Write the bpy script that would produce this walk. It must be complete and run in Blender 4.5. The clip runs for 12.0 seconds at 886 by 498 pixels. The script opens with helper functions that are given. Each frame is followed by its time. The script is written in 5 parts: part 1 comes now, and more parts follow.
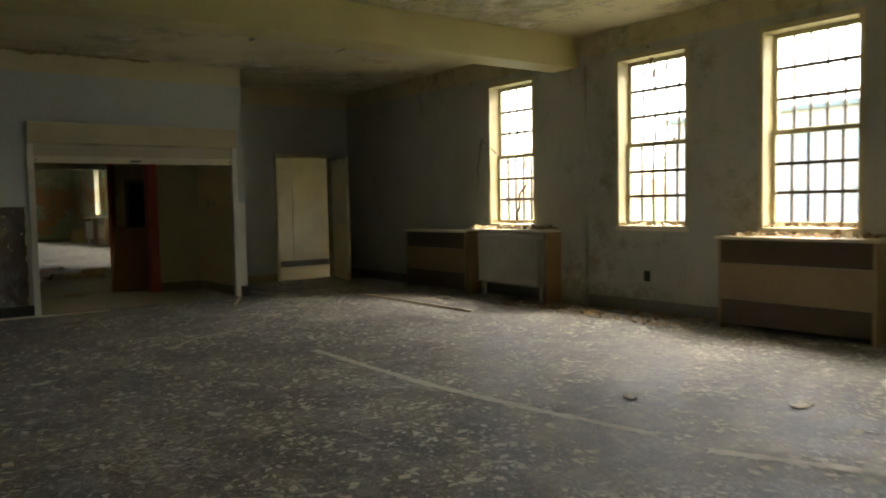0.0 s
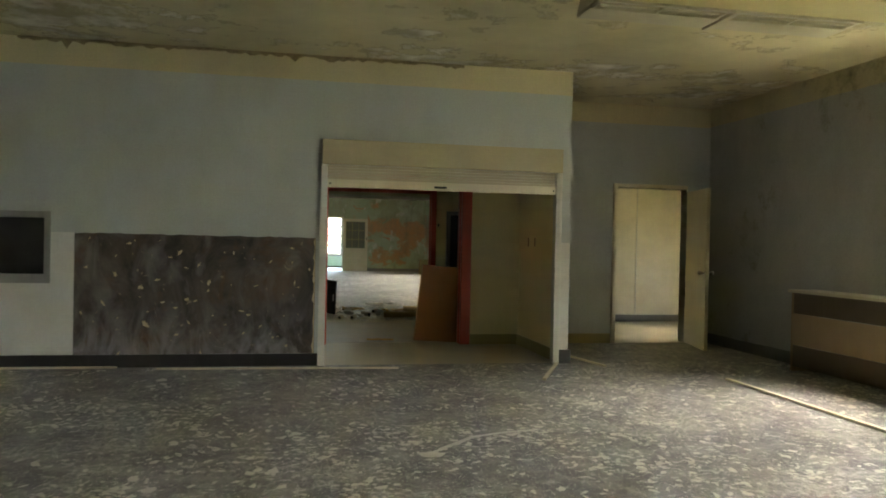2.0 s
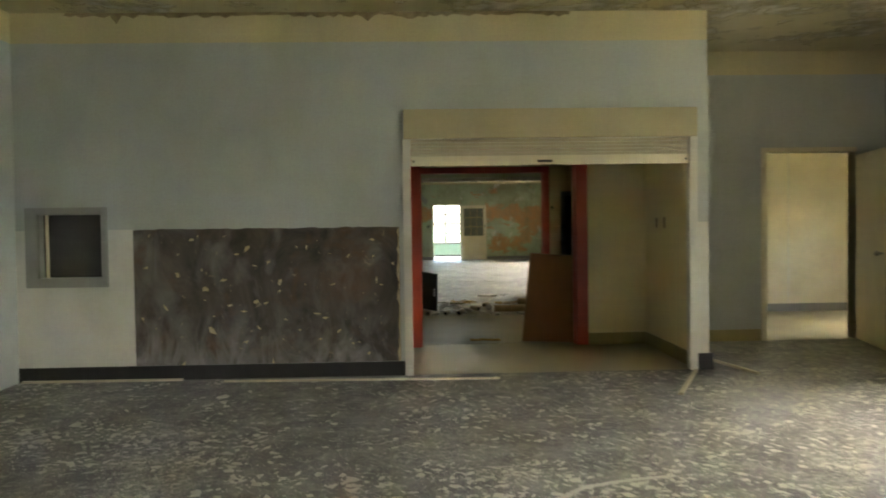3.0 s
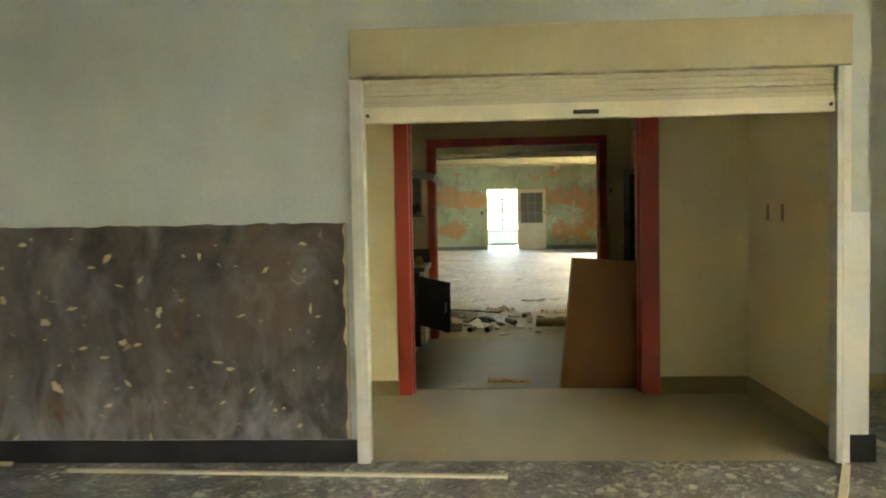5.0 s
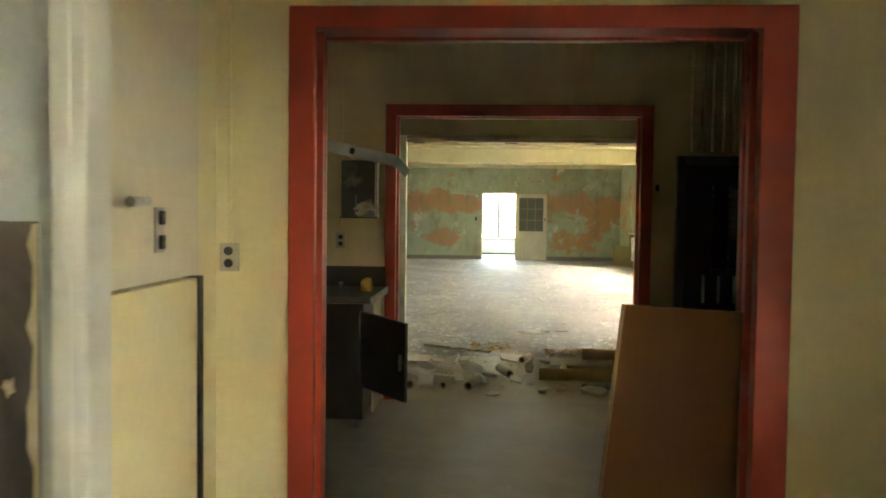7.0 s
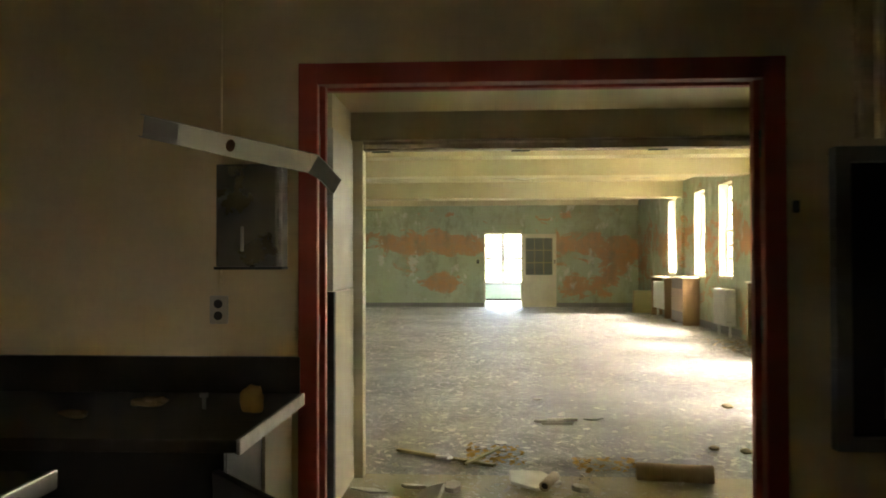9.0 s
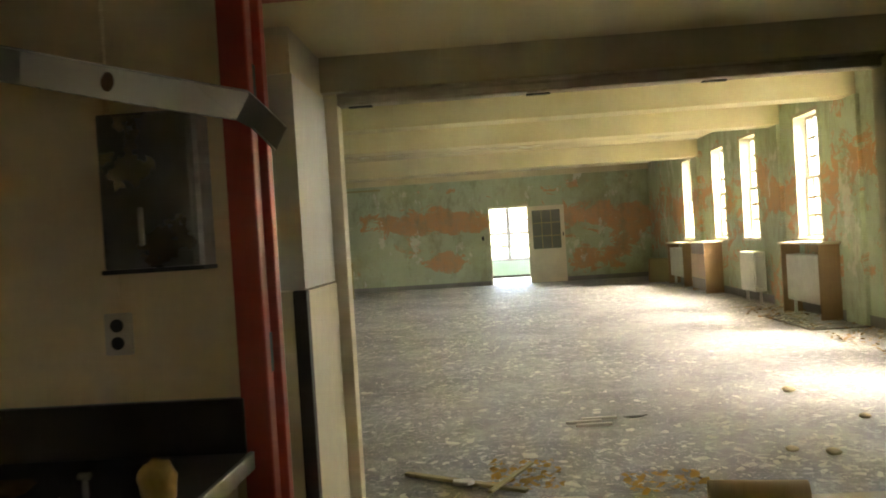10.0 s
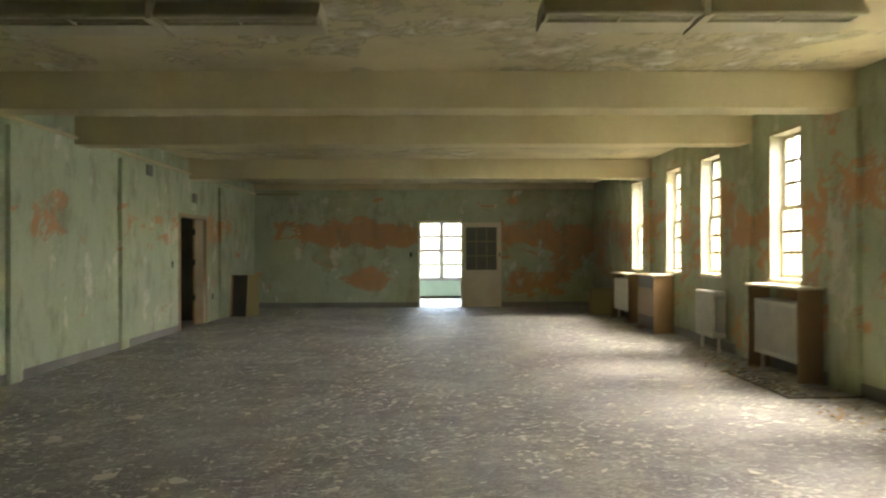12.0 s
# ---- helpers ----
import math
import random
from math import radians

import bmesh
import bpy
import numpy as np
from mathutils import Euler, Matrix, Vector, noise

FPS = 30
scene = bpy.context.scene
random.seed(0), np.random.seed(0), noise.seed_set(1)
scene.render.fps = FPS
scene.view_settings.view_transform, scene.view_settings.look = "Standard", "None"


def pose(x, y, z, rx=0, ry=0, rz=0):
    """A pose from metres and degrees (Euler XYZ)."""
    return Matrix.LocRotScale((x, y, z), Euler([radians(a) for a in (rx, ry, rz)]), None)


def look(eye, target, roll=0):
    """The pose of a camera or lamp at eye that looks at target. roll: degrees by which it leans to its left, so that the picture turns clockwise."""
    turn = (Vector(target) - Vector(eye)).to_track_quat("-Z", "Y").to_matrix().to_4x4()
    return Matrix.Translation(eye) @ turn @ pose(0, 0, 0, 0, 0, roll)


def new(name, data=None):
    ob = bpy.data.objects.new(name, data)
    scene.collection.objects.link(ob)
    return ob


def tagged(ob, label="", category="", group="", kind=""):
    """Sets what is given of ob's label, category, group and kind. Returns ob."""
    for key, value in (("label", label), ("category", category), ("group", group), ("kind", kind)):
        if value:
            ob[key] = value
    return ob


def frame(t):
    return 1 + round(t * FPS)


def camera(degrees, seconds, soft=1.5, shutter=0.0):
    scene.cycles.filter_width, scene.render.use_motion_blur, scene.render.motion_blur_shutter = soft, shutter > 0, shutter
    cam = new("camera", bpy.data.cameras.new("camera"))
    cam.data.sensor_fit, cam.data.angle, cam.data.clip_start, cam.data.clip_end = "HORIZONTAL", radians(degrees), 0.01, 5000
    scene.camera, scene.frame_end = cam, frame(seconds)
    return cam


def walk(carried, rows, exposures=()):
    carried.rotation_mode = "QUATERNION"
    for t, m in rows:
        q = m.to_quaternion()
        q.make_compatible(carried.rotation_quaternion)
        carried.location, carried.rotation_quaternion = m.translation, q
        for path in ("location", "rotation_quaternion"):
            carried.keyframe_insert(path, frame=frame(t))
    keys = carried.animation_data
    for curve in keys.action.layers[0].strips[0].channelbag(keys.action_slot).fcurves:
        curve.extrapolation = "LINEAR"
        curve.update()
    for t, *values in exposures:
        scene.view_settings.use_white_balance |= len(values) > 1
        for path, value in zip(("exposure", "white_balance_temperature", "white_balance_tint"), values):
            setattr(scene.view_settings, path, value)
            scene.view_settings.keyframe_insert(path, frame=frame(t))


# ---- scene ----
cam = camera(59.6, 12.0, soft=1.8, shutter=0.35)
PATH = [
    (0, (-1.579, -10.624, 1.282), (-0.386, -9.023, 1.163), -1.2),
    (0.5, (-1.157, -9.956, 1.281), (-0.112, -8.257, 1.135), 4.0),
    (1, (-0.882, -9.393, 1.302), (-0.156, -7.53, 1.238), 4.7),
    (1.5, (-0.562, -8.833, 1.304), (-0.021, -6.909, 1.221), 1.1),
    (2, (-0.274, -8.213, 1.329), (0.116, -6.252, 1.31), 1.2),
    (2.5, (-0.005, -7.594, 1.307), (0.398, -5.637, 1.202), 0.1),
    (3, (0.159, -6.943, 1.324), (0.225, -4.945, 1.269), -0.8),
    (3.2, (0.224, -6.682, 1.347), (0.236, -4.683, 1.292), -0.7),
    (4.8, (0.731, -4.546, 1.364), (0.608, -2.551, 1.284), -2.2),
    (5, (0.769, -4.23, 1.378), (0.657, -2.236, 1.287), -1.1),
    (5.5, (0.783, -3.556, 1.372), (0.726, -1.558, 1.288), -0.4),
    (6, (0.835, -2.871, 1.398), (0.727, -0.874, 1.397), -0.2),
    (6.5, (0.82, -2.151, 1.382), (0.731, -0.156, 1.285), 0.1),
    (6.7, (0.833, -1.874, 1.358), (0.746, 0.122, 1.266), 0.5),
    (8.3, (0.914, 0.308, 1.342), (0.751, 2.301, 1.322), -0.1),
    (8.5, (0.908, 0.569, 1.364), (0.833, 2.564, 1.243), 0.3),
    (9, (0.904, 1.12, 1.38), (0.79, 3.116, 1.413), -0.1),
    (9.5, (0.839, 1.683, 1.381), (0.6, 3.668, 1.385), -1.4),
    (10, (0.837, 2.177, 1.385), (0.713, 4.173, 1.364), -3.6),
    (10.5, (0.903, 2.736, 1.414), (0.763, 4.731, 1.453), -3.1),
    (11, (1.004, 3.284, 1.442), (1.238, 5.27, 1.418), -2.5),
    (11.5, (1.167, 3.854, 1.465), (1.366, 5.842, 1.549), -0.7),
    (12, (1.22, 4.402, 1.447), (1.244, 6.401, 1.455), -0.2),
]
EXPOSURES = [(0.0, 4.25, 7100, 9), (1.5, 5.15, 7000, 8), (2.5, 6.1, 7000, 7), (3.2, 6.15, 7200, 7), (5.0, 6.85, 7500, 6), (6.5, 6.95, 7700, 8),
             (8.5, 6.8, 7700, 12), (10.0, 6.5, 7600, 12), (11.0, 6.05, 7400, 11), (12.0, 5.5, 7300, 11)]
walk(cam, [(t, look(e, g, r)) for t, e, g, r in PATH], EXPOSURES)

# ---------------------------------------------------------------- sky and light
world = bpy.data.worlds.new("sky")
scene.world = world
world.use_nodes = True
wn = world.node_tree
sky = wn.nodes.new("ShaderNodeTexSky")
sky.sky_type = "NISHITA"
sky.sun_disc = False
sky.sun_elevation = radians(57)
sky.sun_rotation = radians(98)
sky.air_density, sky.dust_density, sky.ozone_density = 1.0, 4.0, 1.0
wn.nodes["Background"].inputs["Strength"].default_value = 0.15
wn.links.new(sky.outputs[0], wn.nodes["Background"].inputs["Color"])
sun_data = bpy.data.lights.new("sun", "SUN")
sun_data.energy, sun_data.angle, sun_data.color = 0.7, radians(48), (1.0, 0.96, 0.88)
sun = new("sun", sun_data)
sun.matrix_world = look((24, 4, 38), (0, 8, 0))


# ---------------------------------------------------------------- materials
def mat(name):
    m = bpy.data.materials.new(name)
    m.use_nodes = True
    nt = m.node_tree
    return m, nt, nt.nodes["Principled BSDF"]


def nd(nt, kind, **props):
    n = nt.nodes.new(kind)
    for k, v in props.items():
        n.inputs[k.replace("_", " ")].default_value = v
    return n


def position(nt):
    return nt.nodes.new("ShaderNodeNewGeometry").outputs["Position"]


def noise_of(nt, scale, detail=5.0, rough=0.6, vec=None, stretch=None, distortion=0.0):
    n = nd(nt, "ShaderNodeTexNoise", Scale=scale, Detail=detail, Roughness=rough, Distortion=distortion)
    src = vec if vec is not None else position(nt)
    if stretch:
        mp = nd(nt, "ShaderNodeMapping", Scale=stretch)
        nt.links.new(src, mp.inputs["Vector"])
        src = mp.outputs[0]
    nt.links.new(src, n.inputs["Vector"])
    return n.outputs["Fac"]


def ramp(nt, fac, lo, hi):
    r = nd(nt, "ShaderNodeMapRange")
    r.inputs["From Min"].default_value, r.inputs["From Max"].default_value = lo, hi
    nt.links.new(fac, r.inputs["Value"])
    return r.outputs[0]


def mixc(nt, fac, a, b):
    m = nt.nodes.new("ShaderNodeMix")
    m.data_type = "RGBA"
    if isinstance(fac, float):
        m.inputs[0].default_value = fac
    else:
        nt.links.new(fac, m.inputs[0])
    for sock, v in ((m.inputs[6], a), (m.inputs[7], b)):
        if isinstance(v, tuple):
            sock.default_value = (*v, 1)
        else:
            nt.links.new(v, sock)
    return m.outputs[2]


def math_of(nt, op, a, b):
    m = nt.nodes.new("ShaderNodeMath")
    m.operation = op
    for i, v in enumerate((a, b)):
        if isinstance(v, (int, float)):
            m.inputs[i].default_value = v
        else:
            nt.links.new(v, m.inputs[i])
    return m.outputs[0]


def bump(nt, bsdf, height, strength=0.3, dist=0.01):
    b = nd(nt, "ShaderNodeBump", Strength=strength, Distance=dist)
    nt.links.new(height, b.inputs["Height"])
    nt.links.new(b.outputs[0], bsdf.inputs["Normal"])


def paint(name, color, dirt=(0.25, 0.22, 0.16), amount=0.5, rough=0.55, scale=1.3, bumps=0.15, metal=0.0, grain=30.0):
    """Worn paint: slow stains and a fine grain over one colour."""
    m, nt, b = mat(name)
    big = ramp(nt, noise_of(nt, scale, 6.0, 0.65), 0.42, 0.8)
    fine = noise_of(nt, grain, 4.0, 0.7)
    c = mixc(nt, math_of(nt, "MULTIPLY", big, amount), color, dirt)
    c = mixc(nt, math_of(nt, "MULTIPLY", ramp(nt, fine, 0.3, 0.9), 0.35), c, tuple(v * 0.72 for v in color))
    nt.links.new(c, b.inputs["Base Color"])
    b.inputs["Roughness"].default_value = rough
    b.inputs["Metallic"].default_value = metal
    bump(nt, b, fine, bumps, 0.004)
    return m


def height_of(nt):
    s = nt.nodes.new("ShaderNodeSeparateXYZ")
    nt.links.new(position(nt), s.inputs[0])
    return s


def banded_wall(name, low, high, split, patch, patch_at=(0.6, 0.63), band_soft=0.01, dirt=(0.2, 0.18, 0.13)):
    """Painted plaster in two colours, parted at a height, flaking to what lies below."""
    m, nt, b = mat(name)
    z = height_of(nt).outputs["Z"]
    wobble = math_of(nt, "MULTIPLY", noise_of(nt, 3.0), 0.02)
    up = ramp(nt, math_of(nt, "ADD", z, wobble), split, split + band_soft)
    c = mixc(nt, up, low, high)
    stain = ramp(nt, noise_of(nt, 0.9, 6.0, 0.62, stretch=(1, 1, 0.6)), 0.45, 0.85)
    c = mixc(nt, math_of(nt, "MULTIPLY", stain, 0.45), c, dirt)
    flake_n = math_of(nt, "ADD", math_of(nt, "MULTIPLY", noise_of(nt, 1.0, 4.0, 0.5), 0.5), math_of(nt, "MULTIPLY", noise_of(nt, 5.0, 10.0, 0.7), 0.5))
    peel = ramp(nt, flake_n, *patch_at)
    c = mixc(nt, peel, c, mixc(nt, noise_of(nt, 6.0), patch, tuple(v * 0.6 for v in patch)))
    fine = noise_of(nt, 45.0, 3.0, 0.7)
    c = mixc(nt, math_of(nt, "MULTIPLY", ramp(nt, fine, 0.4, 0.9), 0.25), c, dirt)
    nt.links.new(c, b.inputs["Base Color"])
    b.inputs["Roughness"].default_value = 0.6
    h = math_of(nt, "ADD", math_of(nt, "MULTIPLY", peel, -0.8), math_of(nt, "MULTIPLY", fine, 0.25))
    bump(nt, b, h, 0.5, 0.006)
    return m


def worn_spot(nt, cx, cz, rx, rz, axis="X"):
    """1 inside a soft ellipse on a wall, 0 outside it."""
    p = height_of(nt)
    u = math_of(nt, "DIVIDE", math_of(nt, "SUBTRACT", p.outputs[axis], cx), rx)
    v = math_of(nt, "DIVIDE", math_of(nt, "SUBTRACT", p.outputs["Z"], cz), rz)
    d = math_of(nt, "ADD", math_of(nt, "MULTIPLY", u, u), math_of(nt, "MULTIPLY", v, v))
    return math_of(nt, "SUBTRACT", 1.0, ramp(nt, d, 0.35, 1.5))


def peeling_green(name, hold=0.0, spots=(), axis="X"):
    """Mint paint flaked to orange plaster in broad ragged patches, with grey and white scuffs."""
    m, nt, b = mat(name)
    z = height_of(nt).outputs["Z"]
    mint = mixc(nt, noise_of(nt, 1.1, 6.0, 0.6), (0.31, 0.38, 0.24), (0.52, 0.57, 0.40))
    grey = ramp(nt, noise_of(nt, 0.7, 5.0, 0.6), 0.52, 0.7)
    c = mixc(nt, math_of(nt, "MULTIPLY", grey, 0.75), mint, (0.29, 0.27, 0.14))
    n = math_of(nt, "ADD", math_of(nt, "MULTIPLY", noise_of(nt, 0.9, 3.0, 0.5, stretch=(0.8, 0.8, 1.4)), 0.35),
                math_of(nt, "MULTIPLY", noise_of(nt, 2.3, 12.0, 0.74, stretch=(0.9, 0.9, 1.3), distortion=0.7), 0.65))
    mid = math_of(nt, "SUBTRACT", 1.0, ramp(nt, math_of(nt, "ABSOLUTE", math_of(nt, "SUBTRACT", z, 1.85), 0), 0.15, 0.75))
    low = math_of(nt, "SUBTRACT", 1.0, ramp(nt, math_of(nt, "ABSOLUTE", math_of(nt, "SUBTRACT", z, 0.75), 0), 0.1, 0.7))
    bias = math_of(nt, "ADD", math_of(nt, "MULTIPLY", mid, 0.1), math_of(nt, "MULTIPLY", low, 0.055))
    for cx, cz, rx, rz, k in spots:
        bias = math_of(nt, "ADD", bias, math_of(nt, "MULTIPLY", worn_spot(nt, cx, cz, rx, rz, axis), k))
    peel = ramp(nt, math_of(nt, "ADD", n, bias), 0.572 + hold, 0.592 + hold)
    orange = mixc(nt, ramp(nt, noise_of(nt, 5.0, 8.0, 0.7), 0.35, 0.65), (0.56, 0.27, 0.11), (0.44, 0.29, 0.16))
    c = mixc(nt, peel, c, orange)
    scuff = ramp(nt, noise_of(nt, 1.9, 9.0, 0.68, stretch=(1, 1, 0.7)), 0.585, 0.62)
    c = mixc(nt, math_of(nt, "MULTIPLY", scuff, 0.7), c, (0.66, 0.65, 0.54))
    dark = ramp(nt, noise_of(nt, 2.6, 9.0, 0.7, stretch=(1, 1, 0.5)), 0.51, 0.66)
    c = mixc(nt, math_of(nt, "MULTIPLY", dark, 0.62), c, (0.24, 0.22, 0.13))
    fine = noise_of(nt, 38.0, 4.0, 0.7)
    c = mixc(nt, math_of(nt, "MULTIPLY", ramp(nt, fine, 0.4, 0.9), 0.3), c, (0.22, 0.22, 0.15))
    nt.links.new(c, b.inputs["Base Color"])
    b.inputs["Roughness"].default_value = 0.6
    bump(nt, b, math_of(nt, "ADD", math_of(nt, "MULTIPLY", peel, -1.0), math_of(nt, "MULTIPLY", fine, 0.3)), 0.6, 0.006)
    return m


def ceiling_paint(name, base):
    m, nt, b = mat(name)
    n = math_of(nt, "ADD", math_of(nt, "MULTIPLY", noise_of(nt, 0.8, 3.0, 0.5), 0.5), math_of(nt, "MULTIPLY", noise_of(nt, 3.0, 12.0, 0.7), 0.5))
    peel = ramp(nt, n, 0.535, 0.575)
    c = mixc(nt, ramp(nt, noise_of(nt, 0.6, 5.0), 0.4, 0.75), base, tuple(v * 0.62 for v in base))
    c = mixc(nt, peel, c, mixc(nt, ramp(nt, noise_of(nt, 3.5, 6.0), 0.35, 0.6), (0.74, 0.71, 0.6), (0.34, 0.3, 0.18)))
    # thin darker line along the edges of the peeled patches
    curl = ramp(nt, math_of(nt, "ABSOLUTE", math_of(nt, "SUBTRACT", n, 0.54), 0), 0.0, 0.01)
    c = mixc(nt, curl, (0.27, 0.235, 0.14), c)
    nt.links.new(c, b.inputs["Base Color"])
    b.inputs["Roughness"].default_value = 0.7
    bump(nt, b, math_of(nt, "ADD", math_of(nt, "MULTIPLY", peel, -1.0), math_of(nt, "MULTIPLY", noise_of(nt, 25.0), 0.4)), 0.7, 0.012)
    return m


def floor_paint(name, base, dust, chips=True, gloss=0.5):
    m, nt, b = mat(name)
    c = mixc(nt, ramp(nt, noise_of(nt, 0.5, 6.0, 0.6), 0.35, 0.7), base, tuple(v * 0.62 for v in base))
    d = ramp(nt, noise_of(nt, 3.5, 8.0, 0.7), 0.45, 0.7)
    c = mixc(nt, math_of(nt, "MULTIPLY", d, 0.55), c, dust)
    if chips:
        drift = ramp(nt, noise_of(nt, 0.9, 7.0, 0.7, distortion=0.4), 0.46, 0.62)
        crumb = ramp(nt, noise_of(nt, 26.0, 7.0, 0.8, distortion=0.8), 0.47, 0.56)
        c = mixc(nt, math_of(nt, "MULTIPLY", math_of(nt, "MULTIPLY", drift, crumb), 0.75), c, dust)
        sp = ramp(nt, noise_of(nt, 13.0, 8.0, 0.75, distortion=0.6), 0.55, 0.6)
        sp = math_of(nt, "MULTIPLY", sp, ramp(nt, noise_of(nt, 0.8, 5.0), 0.3, 0.6))
        c = mixc(nt, math_of(nt, "MULTIPLY", sp, 0.7), c, tuple(min(1, v * 1.45) for v in dust))
        gr = ramp(nt, noise_of(nt, 48.0, 5.0, 0.75), 0.56, 0.62)
        c = mixc(nt, math_of(nt, "MULTIPLY", gr, 0.6), c, tuple(min(1, v * 1.4) for v in dust))
        dk = ramp(nt, noise_of(nt, 33.0, 5.0, 0.7), 0.62, 0.68)
        c = mixc(nt, math_of(nt, "MULTIPLY", dk, 0.6), c, tuple(v * 0.45 for v in base))
    nt.links.new(c, b.inputs["Base Color"])
    r = ramp(nt, d, -0.6, 1.4)
    nt.links.new(math_of(nt, "ADD", math_of(nt, "MULTIPLY", r, 0.35), gloss - 0.1), b.inputs["Roughness"])
    bump(nt, b, noise_of(nt, 22.0, 6.0, 0.7), 0.5, 0.008)
    return m


def slate(name):
    """Bare dark wall where a panel was torn off: brown-grey, smeared, rusty in places."""
    m, nt, b = mat(name)
    c = mixc(nt, ramp(nt, noise_of(nt, 2.4, 9.0, 0.68, stretch=(1, 1, 0.7), distortion=0.8), 0.38, 0.66), (0.032, 0.025, 0.018), (0.135, 0.112, 0.085))
    c = mixc(nt, math_of(nt, "MULTIPLY", ramp(nt, noise_of(nt, 1.7, 9.0, 0.7, distortion=0.6), 0.52, 0.66), 0.8), c, (0.125, 0.066, 0.026))
    haze = ramp(nt, noise_of(nt, 2.9, 5.0, 0.55, stretch=(1.2, 1, 0.6), distortion=1.2), 0.52, 0.72)
    c = mixc(nt, math_of(nt, "MULTIPLY", haze, 0.6), c, (0.24, 0.225, 0.21))
    c = mixc(nt, math_of(nt, "MULTIPLY", ramp(nt, noise_of(nt, 9.0, 8.0, 0.72, distortion=1.0), 0.62, 0.68), 0.7), c, (0.40, 0.33, 0.22))
    low = math_of(nt, "SUBTRACT", 1.0, ramp(nt, height_of(nt).outputs["Z"], 0.15, 0.7))
    smear = math_of(nt, "MULTIPLY", low, ramp(nt, noise_of(nt, 3.4, 6.0, 0.6, stretch=(1.5, 1, 0.7), distortion=0.8), 0.44, 0.68))
    c = mixc(nt, math_of(nt, "MULTIPLY", smear, 0.8), c, (0.34, 0.33, 0.32))
    nt.links.new(c, b.inputs["Base Color"])
    nt.links.new(math_of(nt, "ADD", math_of(nt, "MULTIPLY", haze, 0.25), 0.42), b.inputs["Roughness"])
    bump(nt, b, noise_of(nt, 30.0, 6.0, 0.7), 0.5, 0.006)
    return m


def wood(name, a, c2, rough=0.5, axis=(18, 18, 1.2)):
    m, nt, b = mat(name)
    g = noise_of(nt, 2.2, 8.0, 0.65, stretch=axis, distortion=0.5)
    c = mixc(nt, g, a, c2)
    c = mixc(nt, math_of(nt, "MULTIPLY", ramp(nt, noise_of(nt, 1.3, 5.0), 0.4, 0.8), 0.5), c, tuple(v * 0.45 for v in a))
    nt.links.new(c, b.inputs["Base Color"])
    b.inputs["Roughness"].default_value = rough
    bump(nt, b, g, 0.12, 0.002)
    return m


def metal(name, color, rough=0.35, stain=(0.1, 0.09, 0.07), amount=0.5):
    m, nt, b = mat(name)
    s = ramp(nt, noise_of(nt, 5.0, 7.0, 0.65), 0.4, 0.75)
    nt.links.new(mixc(nt, math_of(nt, "MULTIPLY", s, amount), color, stain), b.inputs["Base Color"])
    nt.links.new(math_of(nt, "ADD", math_of(nt, "MULTIPLY", s, 0.12), rough), b.inputs["Roughness"])
    b.inputs["Metallic"].default_value = 0.9
    bump(nt, b, noise_of(nt, 3.0, 3.0), 0.15, 0.01)
    return m


def glass_mat(name, tint=(0.97, 0.98, 0.96)):
    m, nt, b = mat(name)
    b.inputs["Base Color"].default_value = (*tint, 1)
    b.inputs["Transmission Weight"].default_value = 1.0
    b.inputs["Roughness"].default_value = 0.02
    b.inputs["IOR"].default_value = 1.45
    return m


BLUE = (0.465, 0.50, 0.465)
CREAM = (0.60, 0.53, 0.31)
M_PART = banded_wall("blue_grey_partition_paint", BLUE, CREAM, 2.99, (0.58, 0.56, 0.48), (0.72, 0.74))
M_ROOM1 = banded_wall("blue_grey_plaster", (0.46, 0.49, 0.46), CREAM, 2.99, (0.60, 0.58, 0.48), (0.635, 0.66))
M_WIN1 = banded_wall("stained_window_wall_plaster", (0.47, 0.475, 0.43), CREAM, 3.0, (0.30, 0.27, 0.15), (0.53, 0.66), dirt=(0.13, 0.115, 0.075))
M_GREEN = peeling_green("peeling_mint_plaster", 0.05, (
    (-1.2, 2.0, 1.0, 0.36, 0.1), (0.1, 1.95, 0.95, 0.38, 0.13), (-2.6, 2.05, 0.6, 0.25, 0.08), (-0.5, 0.75, 0.7, 0.35, 0.1), (-1.6, 1.25, 0.6, 0.25, 0.08),
    (3.5, 2.05, 0.8, 0.34, 0.1), (4.4, 1.95, 0.5, 0.5, 0.11), (5.1, 1.8, 0.45, 0.5, 0.1), (3.6, 0.55, 0.5, 0.42, 0.12), (4.5, 0.65, 0.45, 0.5, 0.11),
    (4.7, 1.2, 0.4, 0.3, 0.09), (3.2, 2.75, 1.3, 0.25, 0.07), (0.3, 2.75, 0.9, 0.22, 0.07)))
M_GREENE = peeling_green("peeling_mint_outer_wall_plaster", -0.005)
M_GREENW = peeling_green("peeling_mint_side_wall_plaster", 0.06, ((13.9, 1.9, 0.5, 0.5, 0.1), (14.0, 0.95, 0.6, 0.2, 0.08), (21.0, 1.9, 0.5, 0.4, 0.08)), "Y")
M_CEIL1 = ceiling_paint("peeling_cream_ceiling", (0.62, 0.56, 0.34))
M_CEIL2 = ceiling_paint("peeling_cream_ceiling_hall", (0.62, 0.55, 0.34))
M_BEAM = paint("cream_beam_paint", (0.62, 0.55, 0.34), (0.36, 0.3, 0.16), 0.5, 0.6, 0.9)
M_BEAM1 = paint("ochre_beam_paint", (0.55, 0.48, 0.22), (0.3, 0.26, 0.12), 0.5, 0.6, 0.9)
